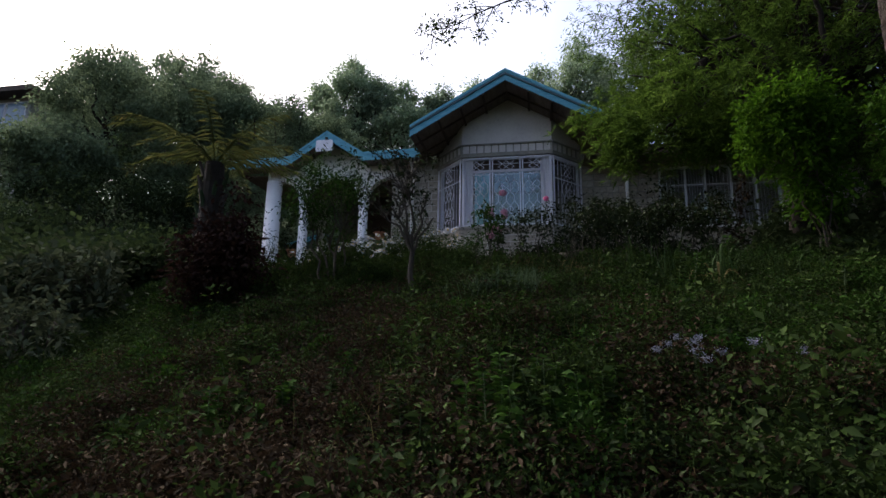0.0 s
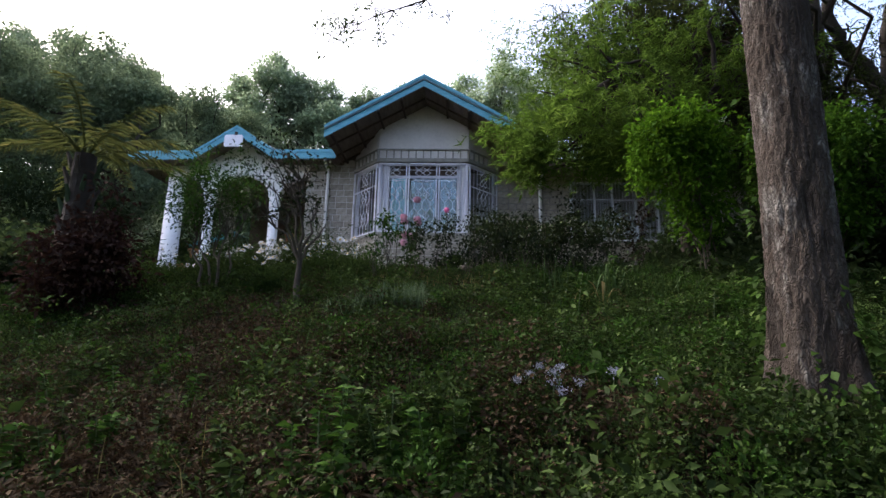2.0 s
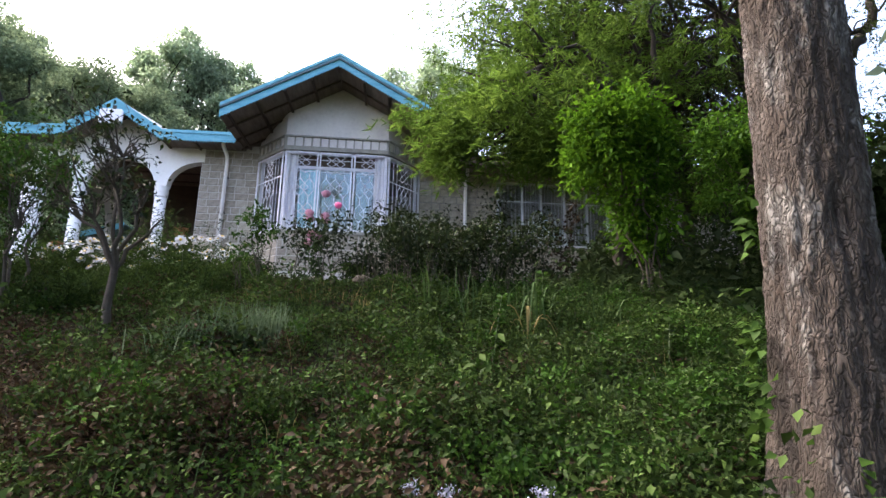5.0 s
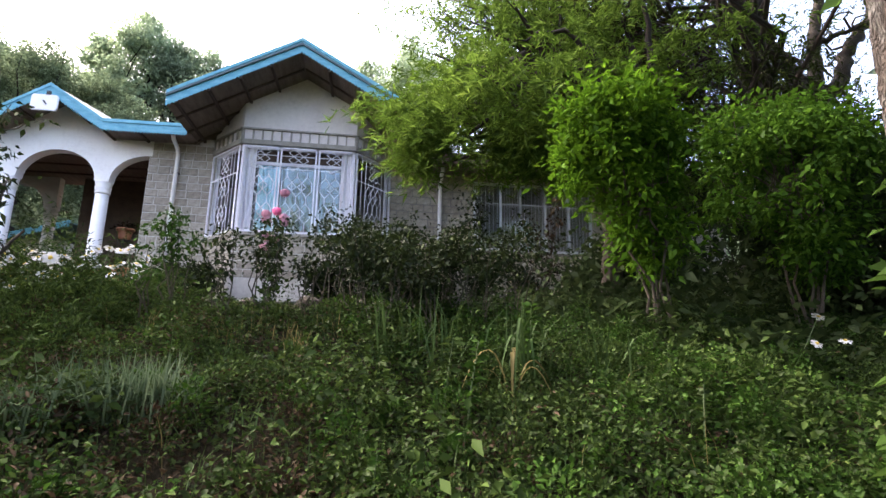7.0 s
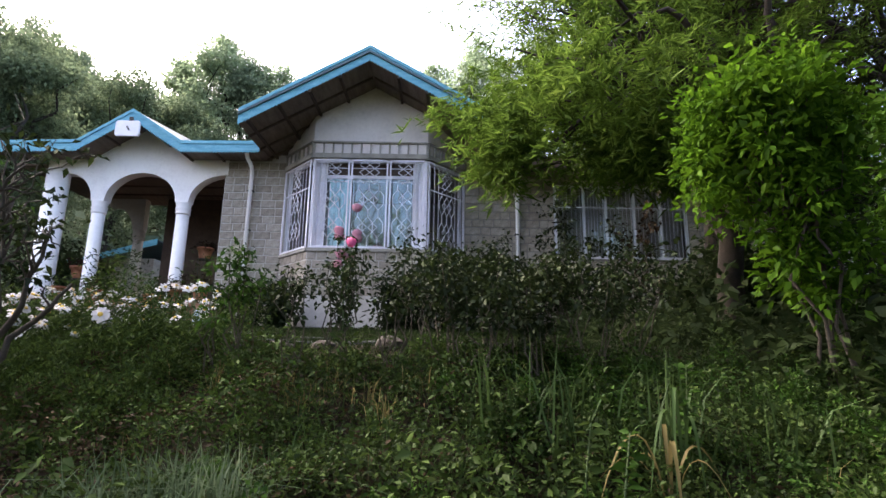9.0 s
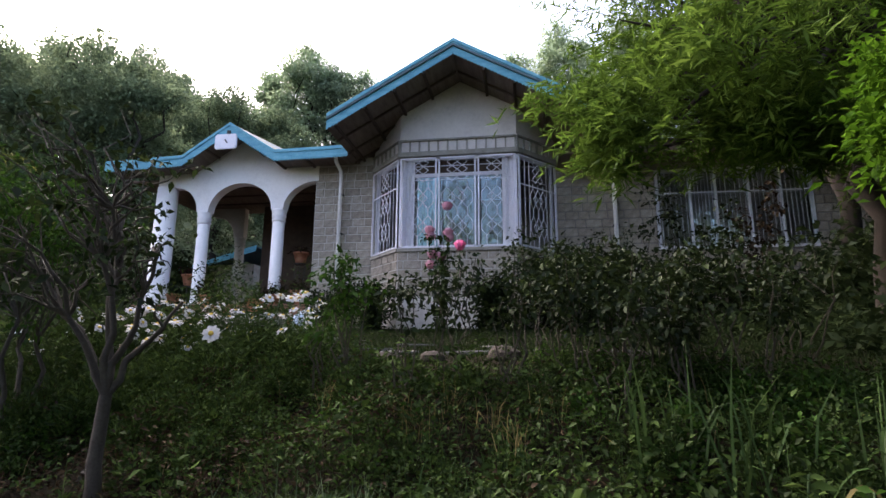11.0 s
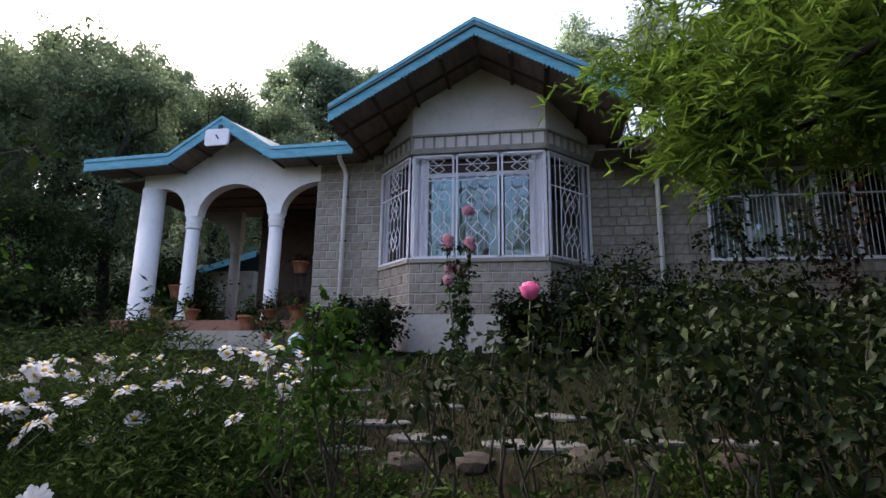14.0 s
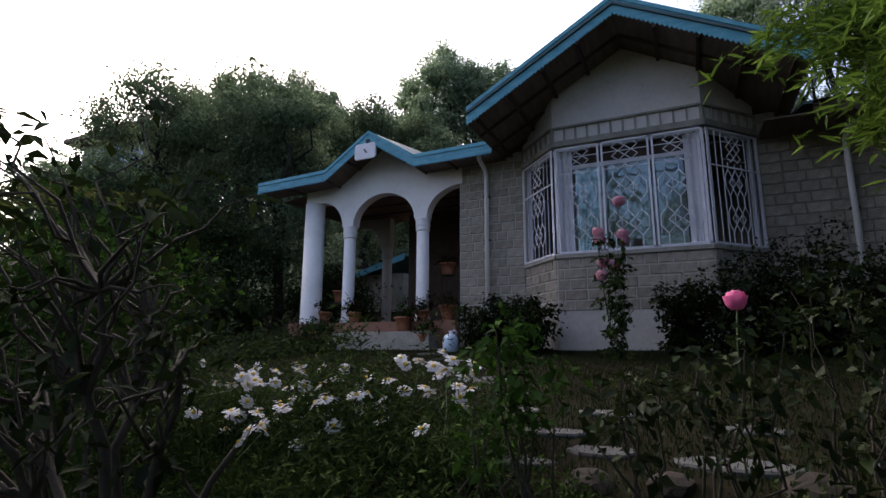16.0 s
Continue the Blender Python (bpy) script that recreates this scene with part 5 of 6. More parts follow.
# ---- plants on the bank ----
def scatter(n, x0, x1, y0, y1, rng):
    x, y = rng.uniform(x0, x1, n), rng.uniform(y0, y1, n)
    return x, y


def patch(x, y, s=1.0, ph=0.0):
    return 0.5 + 0.25 * np.sin(1.9 * x * s + ph + 1.3 * np.sin(1.1 * y * s)) + 0.25 * np.sin(2.3 * y * s - ph + 1.7 * np.sin(0.9 * x * s))


def weeds(name, label, n, region, leaf, per, tall, mat, seed, keep, aspect=0.5):
    rng = np.random.default_rng(seed)
    x, y = scatter(n, *region, rng)
    ok = rng.random(n) < keep(x, y)
    x, y = x[ok], y[ok]
    m = len(x)
    h = tall * rng.uniform(0.25, 1.35, m) * (0.35 + 1.3 * patch(x, y, 2.6, 2.0) ** 1.5)
    idx = np.repeat(np.arange(m), per)
    k = len(idx)
    a = rng.uniform(0, 2 * np.pi, k)
    t = rng.random(k) ** 0.7
    r = (0.02 + 0.10 * rng.random(k)) * (1.2 - 0.5 * t)
    P = np.stack([x[idx] + r * np.cos(a), y[idx] + r * np.sin(a), ground_z(x[idx], y[idx]) + h[idx] * t], 1)
    D = np.stack([np.cos(a), np.sin(a), rng.uniform(-0.7, 1.3, k)], 1)
    L = leaf * rng.uniform(0.5, 1.4, k)
    ob = new(name, leaves(name, P, D, L, L * aspect, rng, mat))
    return tagged(ob, label, "weeds", kind="stuff")


def on_bank(x, y):
    edge = 6.8 + 0.15 * np.sin(x * 3)
    tree = (np.hypot(x - 4.2, y - 3.08) > 0.33)
    bare = 1 - 0.5 * smooth(5.8, 6.3, y) * (x > 0.7) * (x < 3.2)
    return (y < edge) * tree * bare


dry_zone = lambda x, y: np.clip(1.25 - 0.40 * np.abs(x + 0.2), 0.06, 1) * (0.35 + 0.9 * patch(x, y, 1.4)) * (1 - 0.6 * smooth(3.8, 5.0, y)) * on_bank(x, y)
green_zone = lambda x, y: np.clip(0.02 + 0.38 * np.abs(x + 0.2), 0.16, 1) * smooth(0.2, 0.5, patch(x, y, 2.1, 4.0) + 0.15) * on_bank(x, y)
fresh_zone = lambda x, y: smooth(0.45, 0.75, patch(x, y, 0.9, 1.0)) * np.clip(0.05 + 0.30 * x, 0.04, 1) * on_bank(x, y)
BANK = (-5.5, 8.0, 0.5, 7.0)
weeds("weeds", "low broad-leaved green weeds on the bank", 26000, BANK, 0.038, 10, 0.20, M_WEED, 71, green_zone)
weeds("withered_weeds", "brownish withered weeds on the bank", 44000, BANK, 0.037, 11, 0.18, M_DRY, 72, dry_zone, 0.4)
weeds("fresh_weeds", "fresh bright green weeds on the bank", 24000, BANK, 0.038, 12, 0.19, M_WEED2, 73, fresh_zone)
weeds("dark_weeds", "dark low weeds on the bank", 18000, BANK, 0.04, 8, 0.15, M_DARKLEAF, 78, lambda x, y: np.clip(0.12 + 0.2 * np.abs(x + 0.2), 0, 0.7) * on_bank(x, y))
weeds("tall_weeds", "taller tufts of leafy weeds on the bank", 1500, BANK, 0.055, 34, 0.42, M_WEED, 79, lambda x, y: smooth(0.5, 0.8, patch(x, y, 1.7, 5.0)) * on_bank(x, y))
weeds("outer_weeds", "weeds on the slope beside and below the bank", 7000, (-16, 16, -14, 6.5), 0.17, 7, 0.3, M_WEED, 70, lambda x, y: 1.0 - (x > -5.2) * (x < 7.7) * (y > 0.7))
weeds("near_weeds", "broad-leaved weeds at the foot of the bank", 3000, (-4, 6, -0.2, 2.2), 0.042, 12, 0.24, M_WEED, 74, lambda x, y: np.clip(0.1 + 0.3 * np.abs(x + 0.2), 0, 1) * on_bank(x, y))
weeds("near_withered_weeds", "withered weeds at the foot of the bank", 4000, (-3, 2.6, -0.2, 2.2), 0.045, 11, 0.22, M_DRY, 69, lambda x, y: np.clip(1.2 - 0.35 * np.abs(x + 0.2), 0, 1) * on_bank(x, y), 0.4)
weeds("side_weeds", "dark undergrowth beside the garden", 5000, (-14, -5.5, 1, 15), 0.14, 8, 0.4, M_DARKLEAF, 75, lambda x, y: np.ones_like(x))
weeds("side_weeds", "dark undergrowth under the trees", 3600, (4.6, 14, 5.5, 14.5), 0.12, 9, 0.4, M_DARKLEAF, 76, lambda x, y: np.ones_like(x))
weeds("hill_undergrowth", "green undergrowth on the slope behind the house", 5000, (-40, 35, 22.5, 50), 0.52, 8, 1.6, M_HILL, 77, lambda x, y: np.ones_like(x))


def herb_mounds(name, label, n, region, leaf, mat, seed, keep, aspect=0.5, tall=(0.10, 0.30), wide=(0.08, 0.24), per=300):
    """Low domed plants whose leaves lie on the dome and leave gaps between plants."""
    rng = np.random.default_rng(seed)
    x, y = scatter(n, *region, rng)
    ok = rng.random(n) < keep(x, y)
    x, y = x[ok], y[ok]
    m = len(x)
    R, H = rng.uniform(*wide, m), rng.uniform(*tall, m)
    idx = np.repeat(np.arange(m), per)
    k = len(idx)
    d = unit(rng.normal(size=(k, 3)))
    d[:, 2] = np.abs(d[:, 2])
    q = 0.72 + 0.36 * rng.random(k)
    P = np.stack([x[idx] + d[:, 0] * R[idx] * q, y[idx] + d[:, 1] * R[idx] * q, np.zeros(k)], 1)
    P[:, 2] = ground_z(P[:, 0], P[:, 1]) + d[:, 2] * H[idx] * q
    D = d * 0.7 + rng.normal(size=(k, 3)) * 0.45 + np.array([0, 0, 0.12])
    size = rng.uniform(0.75, 1.3, m)
    L = leaf * size[idx] * rng.uniform(0.6, 1.3, k)
    return tagged(new(name, leaves(name, P, D, L, L * aspect, rng, mat)), label, "weeds", kind="stuff")


herb_mounds("herb_mounds", "domed clumps of leafy green herbs on the bank", 900, BANK, 0.030, M_WEED, 841, lambda x, y: np.clip(0.25 + 0.25 * np.abs(x + 0.2) + 0.4 * smooth(3.8, 5.0, y), 0, 1) * on_bank(x, y))
herb_mounds("fresh_herb_mounds", "domed clumps of bright fresh herbs on the bank", 520, BANK, 0.032, M_WEED2, 842, lambda x, y: np.clip(0.06 + 0.22 * np.abs(x - 0.2), 0, 0.9) * on_bank(x, y), 0.55)
herb_mounds("withered_mounds", "domed clumps of brown withered herbs on the bank", 360, (-3, 3.4, 0.5, 7.0), 0.032, M_DRY, 843, lambda x, y: np.clip(1.1 - 0.35 * np.abs(x + 0.2), 0.05, 1) * (1 - 0.7 * smooth(3.8, 5.0, y)) * on_bank(x, y), 0.35)


herb_mounds("tree_foot_weeds", "leafy weeds crowding the foot of the old tree", 46, (3.55, 4.75, 2.25, 2.85), 0.036, M_WEED, 846, lambda x, y: np.ones_like(x), 0.55, (0.12, 0.28), (0.10, 0.2), 220)
herb_mounds("edge_weeds", "weeds along the edge of the lawn", 60, (-0.2, 3.2, 6.25, 6.75), 0.034, M_WEED, 847, lambda x, y: np.ones_like(x), 0.5, (0.08, 0.18), (0.08, 0.18), 160)


def grass(name, label, n, region, height, width, mat, seed, keep, lean=0.5):
    rng = np.random.default_rng(seed)
    x, y = scatter(n, *region, rng)
    ok = rng.random(n) < keep(x, y)
    x, y = x[ok], y[ok]
    P = np.stack([x, y, ground_z(x, y) - 0.01], 1)
    H = height * rng.uniform(0.4, 1.3, len(x))
    return tagged(new(name, blades(name, P, H, width * rng.uniform(0.6, 1.3, len(x)), rng, mat, lean)), label, "grass", kind="stuff")


grass("bank_grass", "thin green grass among the weeds", 19000, BANK, 0.22, 0.006, M_GRASS, 81, lambda x, y: (0.3 + 0.7 * patch(x, y, 1.1, 3.0)) * np.clip(0.2 + 0.35 * np.abs(x + 0.2), 0, 1) * on_bank(x, y), 0.7)
grass("dry_grass", "bleached dry grass stalks", 5000, BANK, 0.3, 0.005, M_STRAW, 82, lambda x, y: 0.35 * patch(x, y, 1.6, 0.5) ** 2 * on_bank(x, y), 0.9)
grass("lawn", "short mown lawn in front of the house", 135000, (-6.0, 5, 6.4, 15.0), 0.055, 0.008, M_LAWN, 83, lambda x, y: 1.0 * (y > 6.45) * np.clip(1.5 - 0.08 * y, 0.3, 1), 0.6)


def blade_clump(name, label, x, y, n, height, width, mat, seed, lean=0.8, spread=0.06):
    rng = np.random.default_rng(seed)
    g = gz(x, y)
    P = np.stack([rng.normal(0, spread, n), rng.normal(0, spread, n), np.full(n, -0.02)], 1)
    me = blades(name, P, height * rng.uniform(0.6, 1.2, n), width, rng, mat, lean)
    ob = new(name, me)
    ob.location = (x, y, g)
    return tagged(ob, label, "plant")


blade_clump("grass_tuft", "grey-green feathery grass tuft on the bank", 1.25, 4.95, 300, 0.36, 0.010, M_PALE, 91, 0.9, 0.14)
blade_clump("grass_tuft", "grey-green feathery grass tuft on the bank", 1.0, 4.78, 200, 0.30, 0.010, M_PALE, 92, 0.9, 0.12)
blade_clump("grass_tuft", "grey-green feathery grass tuft on the bank", 1.48, 5.0, 160, 0.34, 0.010, M_PALE, 99, 0.9, 0.10)
def arching_plant(x, y, n, reach, rise, width, mat, seed, label):
    """Long strap leaves that rise, bend over and hang."""
    rng = np.random.default_rng(seed)
    ob = thing("strap_plant", label, "plant", (x, y, gz(x, y)), "strap-leaved plants")
    for k in range(n):
        a = 2.4 * k + rng.normal() * 0.3
        r, h = reach * rng.uniform(0.6, 1.15), rise * rng.uniform(0.7, 1.15)
        d, side = np.array([math.cos(a), math.sin(a), 0]), np.array([-math.sin(a), math.cos(a), 0])
        v = []
        for i in range(10):
            t = i / 9
            c = d * (0.02 + r * t ** 1.3) + np.array([0, 0, h * (2.3 * t - 2.6 * t * t) - 0.02 + 0.1 * h * t])
            w = width * 0.5 * (0.55 + 0.9 * t if t < 0.5 else 2.0 * (1 - t)) + 0.001
            v += [tuple(c - side * w + np.array([0, 0, 0.25 * w])), tuple(c - np.array([0, 0, 0.25 * w])), tuple(c + side * w + np.array([0, 0, 0.25 * w]))]
        f = [q for i in range(9) for q in ((3 * i, 3 * i + 1, 3 * i + 4, 3 * i + 3), (3 * i + 1, 3 * i + 2, 3 * i + 5, 3 * i + 4))]
        part("strap_leaf", Shape().add(v, f), mat, ob, "", True)


arching_plant(3.45, 5.2, 7, 0.42, 0.60, 0.02, M_STRAW, 93, "strap-leaved plant with drooping straw-yellow blades")
arching_plant(3.58, 5.34, 10, 0.36, 0.8, 0.018, M_GRASS, 98, "strap-leaved plant with arching green blades")
blade_clump("strap_plant", "tall green strap-leaved plant", 3.62, 5.45, 26, 0.62, 0.014, M_GRASS, 94, 0.7, 0.1)
blade_clump("strap_plant", "tall green strap-leaved plant", 3.05, 5.6, 26, 0.66, 0.013, M_GRASS, 95, 0.6, 0.12)
blade_clump("strap_plant", "tall green strap-leaved plant", 2.75, 5.75, 20, 0.55, 0.013, M_GRASS, 96, 0.7, 0.12)
blade_clump("strap_plant", "short green strap-leaved plant", 4.15, 5.5, 20, 0.5, 0.013, M_GRASS, 97, 0.7, 0.12)


def leafy_weed(x, y, h, leaf, n, seed, mat, label):
    """A single upright weed: stalk and spaced leaves."""
    rng = np.random.default_rng(seed)
    ob = thing("leafy_weed", label, "plant", (x, y, gz(x, y)), "tall leafy weeds")
    lean = rng.normal(size=2) * 0.12
    part("stalk", Shape().tube([(0, 0, -0.02), (lean[0] * h * 0.4, lean[1] * h * 0.4, h * 0.5), (lean[0] * h, lean[1] * h, h)], [0.006, 0.005, 0.003], 5, False), M_STEM, ob)
    t = np.linspace(0.2, 1, n)
    a = np.arange(n) * 2.4 + rng.normal(size=n) * 0.3
    P = np.stack([lean[0] * h * t, lean[1] * h * t, h * t], 1)
    D = np.stack([np.cos(a), np.sin(a), rng.uniform(-0.2, 0.5, n)], 1)
    L = leaf * rng.uniform(0.7, 1.25, n)
    part("foliage", leaves("foliage", P, D, L, L * 0.5, rng, mat), None, ob)


WEED_SPOTS = [(1.25, 2.0, 0.4, 0.10), (1.5, 1.85, 0.36, 0.10), (1.05, 1.8, 0.34, 0.10), (1.4, 2.2, 0.36, 0.09), (1.7, 2.05, 0.3, 0.09), (0.9, 2.1, 0.3, 0.09), (3.1, 4.85, 0.5, 0.10), (3.62, 5.38, 0.55, 0.11), (3.0, 5.0, 0.45, 0.10),
              (2.0, 3.1, 0.26, 0.08), (3.3, 3.3, 0.28, 0.08), (3.6, 2.7, 0.3, 0.09), (0.2, 3.0, 0.28, 0.08), (-0.8, 3.2, 0.34, 0.09), (-0.9, 3.5, 0.3, 0.09), (-0.5, 3.4, 0.3, 0.09), (2.6, 4.2, 0.3, 0.07), (4.3, 4.6, 0.34, 0.08), (-2.0, 4.4, 0.4, 0.09), (-1.8, 4.6, 0.34, 0.09)]
rngw = random.Random(44)
WEED_SPOTS += [(1.7 + rngw.uniform(-0.42, 0.42), 2.32 + rngw.uniform(-0.3, 0.3), rngw.uniform(0.22, 0.42), rngw.uniform(0.07, 0.11)) for k in range(22)]
WEED_SPOTS += [(0.0 + rngw.uniform(-0.4, 0.35), 2.45 + rngw.uniform(-0.3, 0.3), rngw.uniform(0.18, 0.34), rngw.uniform(0.07, 0.10)) for k in range(12)]
WEED_SPOTS += [(rngw.uniform(2.6, 4.6), rngw.uniform(3.4, 5.0), rngw.uniform(0.14, 0.26), rngw.uniform(0.05, 0.08)) for k in range(20)]
for k, (x, y, h, leaf) in enumerate(WEED_SPOTS):
    leafy_weed(x, y, h, leaf * 0.68, 44, 900 + k, M_WEED2 if k % 3 != 2 else M_WEED, "upright leafy green weed on the bank")


for k, (x, y) in enumerate([(1.5, 6.1), (1.75, 6.2), (1.95, 6.0), (1.2, 6.25), (2.3, 6.1), (1.6, 5.9), (2.1, 5.8), (0.9, 6.3)]):
    blade_clump("dry_tuft", "tuft of bleached bent grass on the lawn edge", x, y, 22, 0.24, 0.007, M_STRAW, 960 + k, 1.1, 0.05)


# ---- stone slabs on the lawn ----
def slab(x, y, w, d, seed, lift=0.03):
    rng = np.random.default_rng(seed)
    n = 8
    o = [(w * 0.5 * math.cos(2 * math.pi * i / n) * rng.uniform(0.8, 1.15), d * 0.5 * math.sin(2 * math.pi * i / n) * rng.uniform(0.8, 1.15)) for i in range(n)]
    s = Shape()
    s.add([(a, b, -0.08) for a, b in o] + [(a, b, lift - 0.012) for a, b in o] + [(a * 0.94, b * 0.94, lift) for a, b in o],
          [tuple(range(n))[::-1], tuple(range(2 * n, 3 * n))] + [(i, (i + 1) % n, n + (i + 1) % n, n + i) for i in range(n)] + [(n + i, n + (i + 1) % n, 2 * n + (i + 1) % n, 2 * n + i) for i in range(n)])
    ob = part("stone_slab", s, M_SLAB)
    ob.location = (x, y, gz(x, y))
    ob.rotation_euler = (0.05 * rng.normal(), 0.05 * rng.normal(), rng.uniform(-0.3, 0.3))
    return tagged(ob, "flat grey stone slab set in the lawn", "stone", "stone slabs")


for k, (x, y, w, d) in enumerate([(1.72, 7.42, 0.62, 0.34), (0.72, 7.25, 0.34, 0.2), (1.1, 7.5, 0.4, 0.24), (0.72, 7.9, 0.5, 0.3), (0.3, 8.5, 0.5, 0.3), (1.0, 8.6, 0.45, 0.3), (2.4, 7.6, 0.4, 0.25), (0.1, 9.3, 0.5, 0.35),
                                  (-0.5, 10.2, 0.5, 0.4), (-1.2, 11.2, 0.55, 0.4), (1.9, 8.3, 0.4, 0.3), (-2.0, 12.3, 0.55, 0.4), (-2.8, 13.3, 0.6, 0.45), (2.9, 7.7, 0.45, 0.25)]):
    slab(x, y, w, d, 500 + k, 0.02)


def edge_rock(x, y, r, seed):
    """A rough stone that holds the lawn's edge."""
    rng = np.random.default_rng(seed)
    bm = bmesh.new()
    bmesh.ops.create_icosphere(bm, subdivisions=2, radius=r)
    for v in bm.verts:
        v.co *= 1 + 0.22 * noise.noise(v.co * (2.2 / r) + Vector((seed, 0, 0)))
        v.co.z *= 0.7
    me = bpy.data.meshes.new("edge_rock")
    bm.to_mesh(me)
    bm.free()
    me.materials.append(M_ROCK)
    ob = new("edge_rock", me)
    ob.matrix_basis = pose(x, y, gz(x, y) - 0.02, 0, 0, rng.uniform(0, 360))
    return tagged(ob, "rough reddish-brown stone at the lawn edge", "stone", "edge stones")


M_ROCK = material("brown_rock", [(0, (0.008, 0.006, 0.004)), (1, (0.025, 0.019, 0.014))], 0.9, 7, 0.6, 40)
for k, (x, y, r) in enumerate([(0.35, 7.0, 0.10), (0.7, 6.98, 0.09), (1.1, 7.05, 0.12), (1.45, 7.08, 0.11), (2.0, 7.1, 0.14), (2.3, 7.15, 0.10), (2.65, 7.2, 0.12), (3.0, 7.25, 0.1), (-0.15, 5.75, 0.1), (1.0, 6.7, 0.08)]):
    edge_rock(x, y, r, 540 + k)


# ---- daisies ----
def make_daisy():
    ob = thing("daisy", "white daisy with a yellow centre on a thin stem", "flower", (0, 0, 0), "daisies on the lawn edge")
    part("stem", Shape().tube([(0, 0, -0.5), (0.01, 0.01, -0.25), (0, 0, 0)], 0.003, 4, False), M_STEM, ob)
    s = Shape()
    for k in range(17):
        a = 2 * math.pi * k / 17
        c, d = math.cos(a), math.sin(a)
        r0, r1, w = 0.012, 0.048 + 0.005 * math.sin(k * 2.7), 0.0088
        z1 = -0.010 + 0.007 * math.sin(k * 1.9)
        s.add([(r0 * c - w * 0.5 * -d, r0 * d - w * 0.5 * c, 0), (r0 * c + w * 0.5 * -d, r0 * d + w * 0.5 * c, 0), (r1 * 0.85 * c + w * -d, r1 * 0.85 * d + w * c, z1 + 0.003), (r1 * c, r1 * d, z1), (r1 * 0.85 * c - w * -d, r1 * 0.85 * d - w * c, z1 + 0.003)], [(0, 1, 2, 3, 4)])
    part("petals", s, M_PETAL, ob)
    part("flower_centre", Shape().lathe([(0.015, -0.002), (0.0135, 0.005), (0.007, 0.010)], 10), M_YOLK, ob)
    return ob


rngf = np.random.default_rng(601)
daisy = make_daisy()
spots = []
for k in range(112):
    if k < 88:
        x, y = min(0.32, rngf.normal(-0.55, 0.6)), max(6.85, rngf.normal(7.2, 0.28))
    else:
        x, y = rngf.uniform(-3.2, 0.2), rngf.uniform(6.7, 8.0)
    spots.append((x, y))
spots += [(0.50, 5.65), (5.9, 5.5), (6.0, 5.65), (6.2, 5.6)]
for k, (x, y) in enumerate(spots):
    h = rngf.uniform(0.20, 0.56)
    if k == 112:
        h = 2.785 - gz(x, y)
    m = pose(x, y, gz(x, y) + h, rngf.normal(14, 26), rngf.normal(18, 24), rngf.uniform(-40, 40))
    if k == 0:
        daisy.matrix_basis = m
    else:
        copy_thing(daisy, m)
weeds("daisy_foliage", "fine green leaves of the daisy bed", 4600, (-3.2, 0.7, 6.2, 8.2), 0.055, 22, 0.5, M_WEED, 602, lambda x, y: np.exp(-((x + 0.6) / 1.7) ** 2 - ((y - 7.1) / 0.75) ** 2), 0.22)

herb_mounds("daisy_bed", "lush fine-leaved green foliage below the daisies", 230, (-2.8, 0.55, 5.9, 7.2), 0.05, M_WEED, 603, lambda x, y: np.clip(1.2 - 0.35 * np.abs(x + 0.8), 0, 1), 0.2, (0.12, 0.34), (0.10, 0.22), 260)

# mauve flowers low on the bank
MAUVE = [(2.434, 2.885, 1.375), (2.884, 2.904, 1.349), (2.642, 2.727, 1.285), (2.483, 2.669, 1.293), (2.36, 2.80, 1.33), (2.55, 2.84, 1.37), (2.49, 2.72, 1.34), (2.28, 2.72, 1.29), (2.52, 2.60, 1.24), (3.12, 2.80, 1.30)]
for k, (x, y, top) in enumerate(MAUVE):
    z = gz(x, y)
    h = top - z
    fl = thing("mauve_flower", "fluffy pale mauve flower head among weeds", "flower", (x, y, z), "mauve flowers")
    part("stem", Shape().tube([(0, 0, -0.02), (0.006, 0.004, h * 0.5), (0.01, 0, h)], 0.003, 5, False), M_STEM, fl)
    r = np.random.default_rng(650 + k)
    P = np.tile([[0.01, 0, h]], (90, 1)) + r.normal(size=(90, 3)) * np.array([0.016, 0.016, 0.011])
    part("flower_head", leaves("flower_head", P, r.normal(size=(90, 3)) + np.array([0, 0, 0.8]), 0.013, 0.007, r, M_MAUVE), None, fl)


weeds("flower_weeds", "brownish leaves round the mauve flowers", 420, (2.0, 3.3, 2.3, 3.1), 0.035, 12, 0.32, M_DRY, 690, on_bank)


# ---- roses ----
def rose_flower(parent, at, size, mat, seed):
    rng = np.random.default_rng(seed)
    s = Shape()
    for ring, (n, r, top) in enumerate([(3, 0.5, 80), (4, 0.7, 64), (5, 0.86, 44), (6, 1.0, 18)]):
        for k in range(n):
            a = 2 * math.pi * (k + 0.5 * ring) / n + rng.normal() * 0.1
            rot = Matrix.Rotation(a, 4, "Z")
            ruffle = rng.uniform(0.84, 1.12)
            v = []
            for i in range(5):
                phi = radians(-65 + (top + 65) * i / 4)
                for j in (-1, -0.33, 0.33, 1):
                    half = radians(210 / n) * j * (0.75 if i == 4 else 1)
                    rad = r * math.cos(phi) * (1 + 0.16 * (i == 4)) * ruffle
                    v.append(Vector(at) + size * 0.5 * (rot @ Vector((rad * math.cos(half), rad * math.sin(half), r * math.sin(phi) + 0.8 + 0.7 * (1 - r)))))
            f = [(i * 4 + j, i * 4 + j + 1, i * 4 + j + 5, i * 4 + j + 4) for i in range(4) for j in range(3)]
            s.add(v, f)
    return part("flower", s, mat, parent, "pink rose bloom", True)


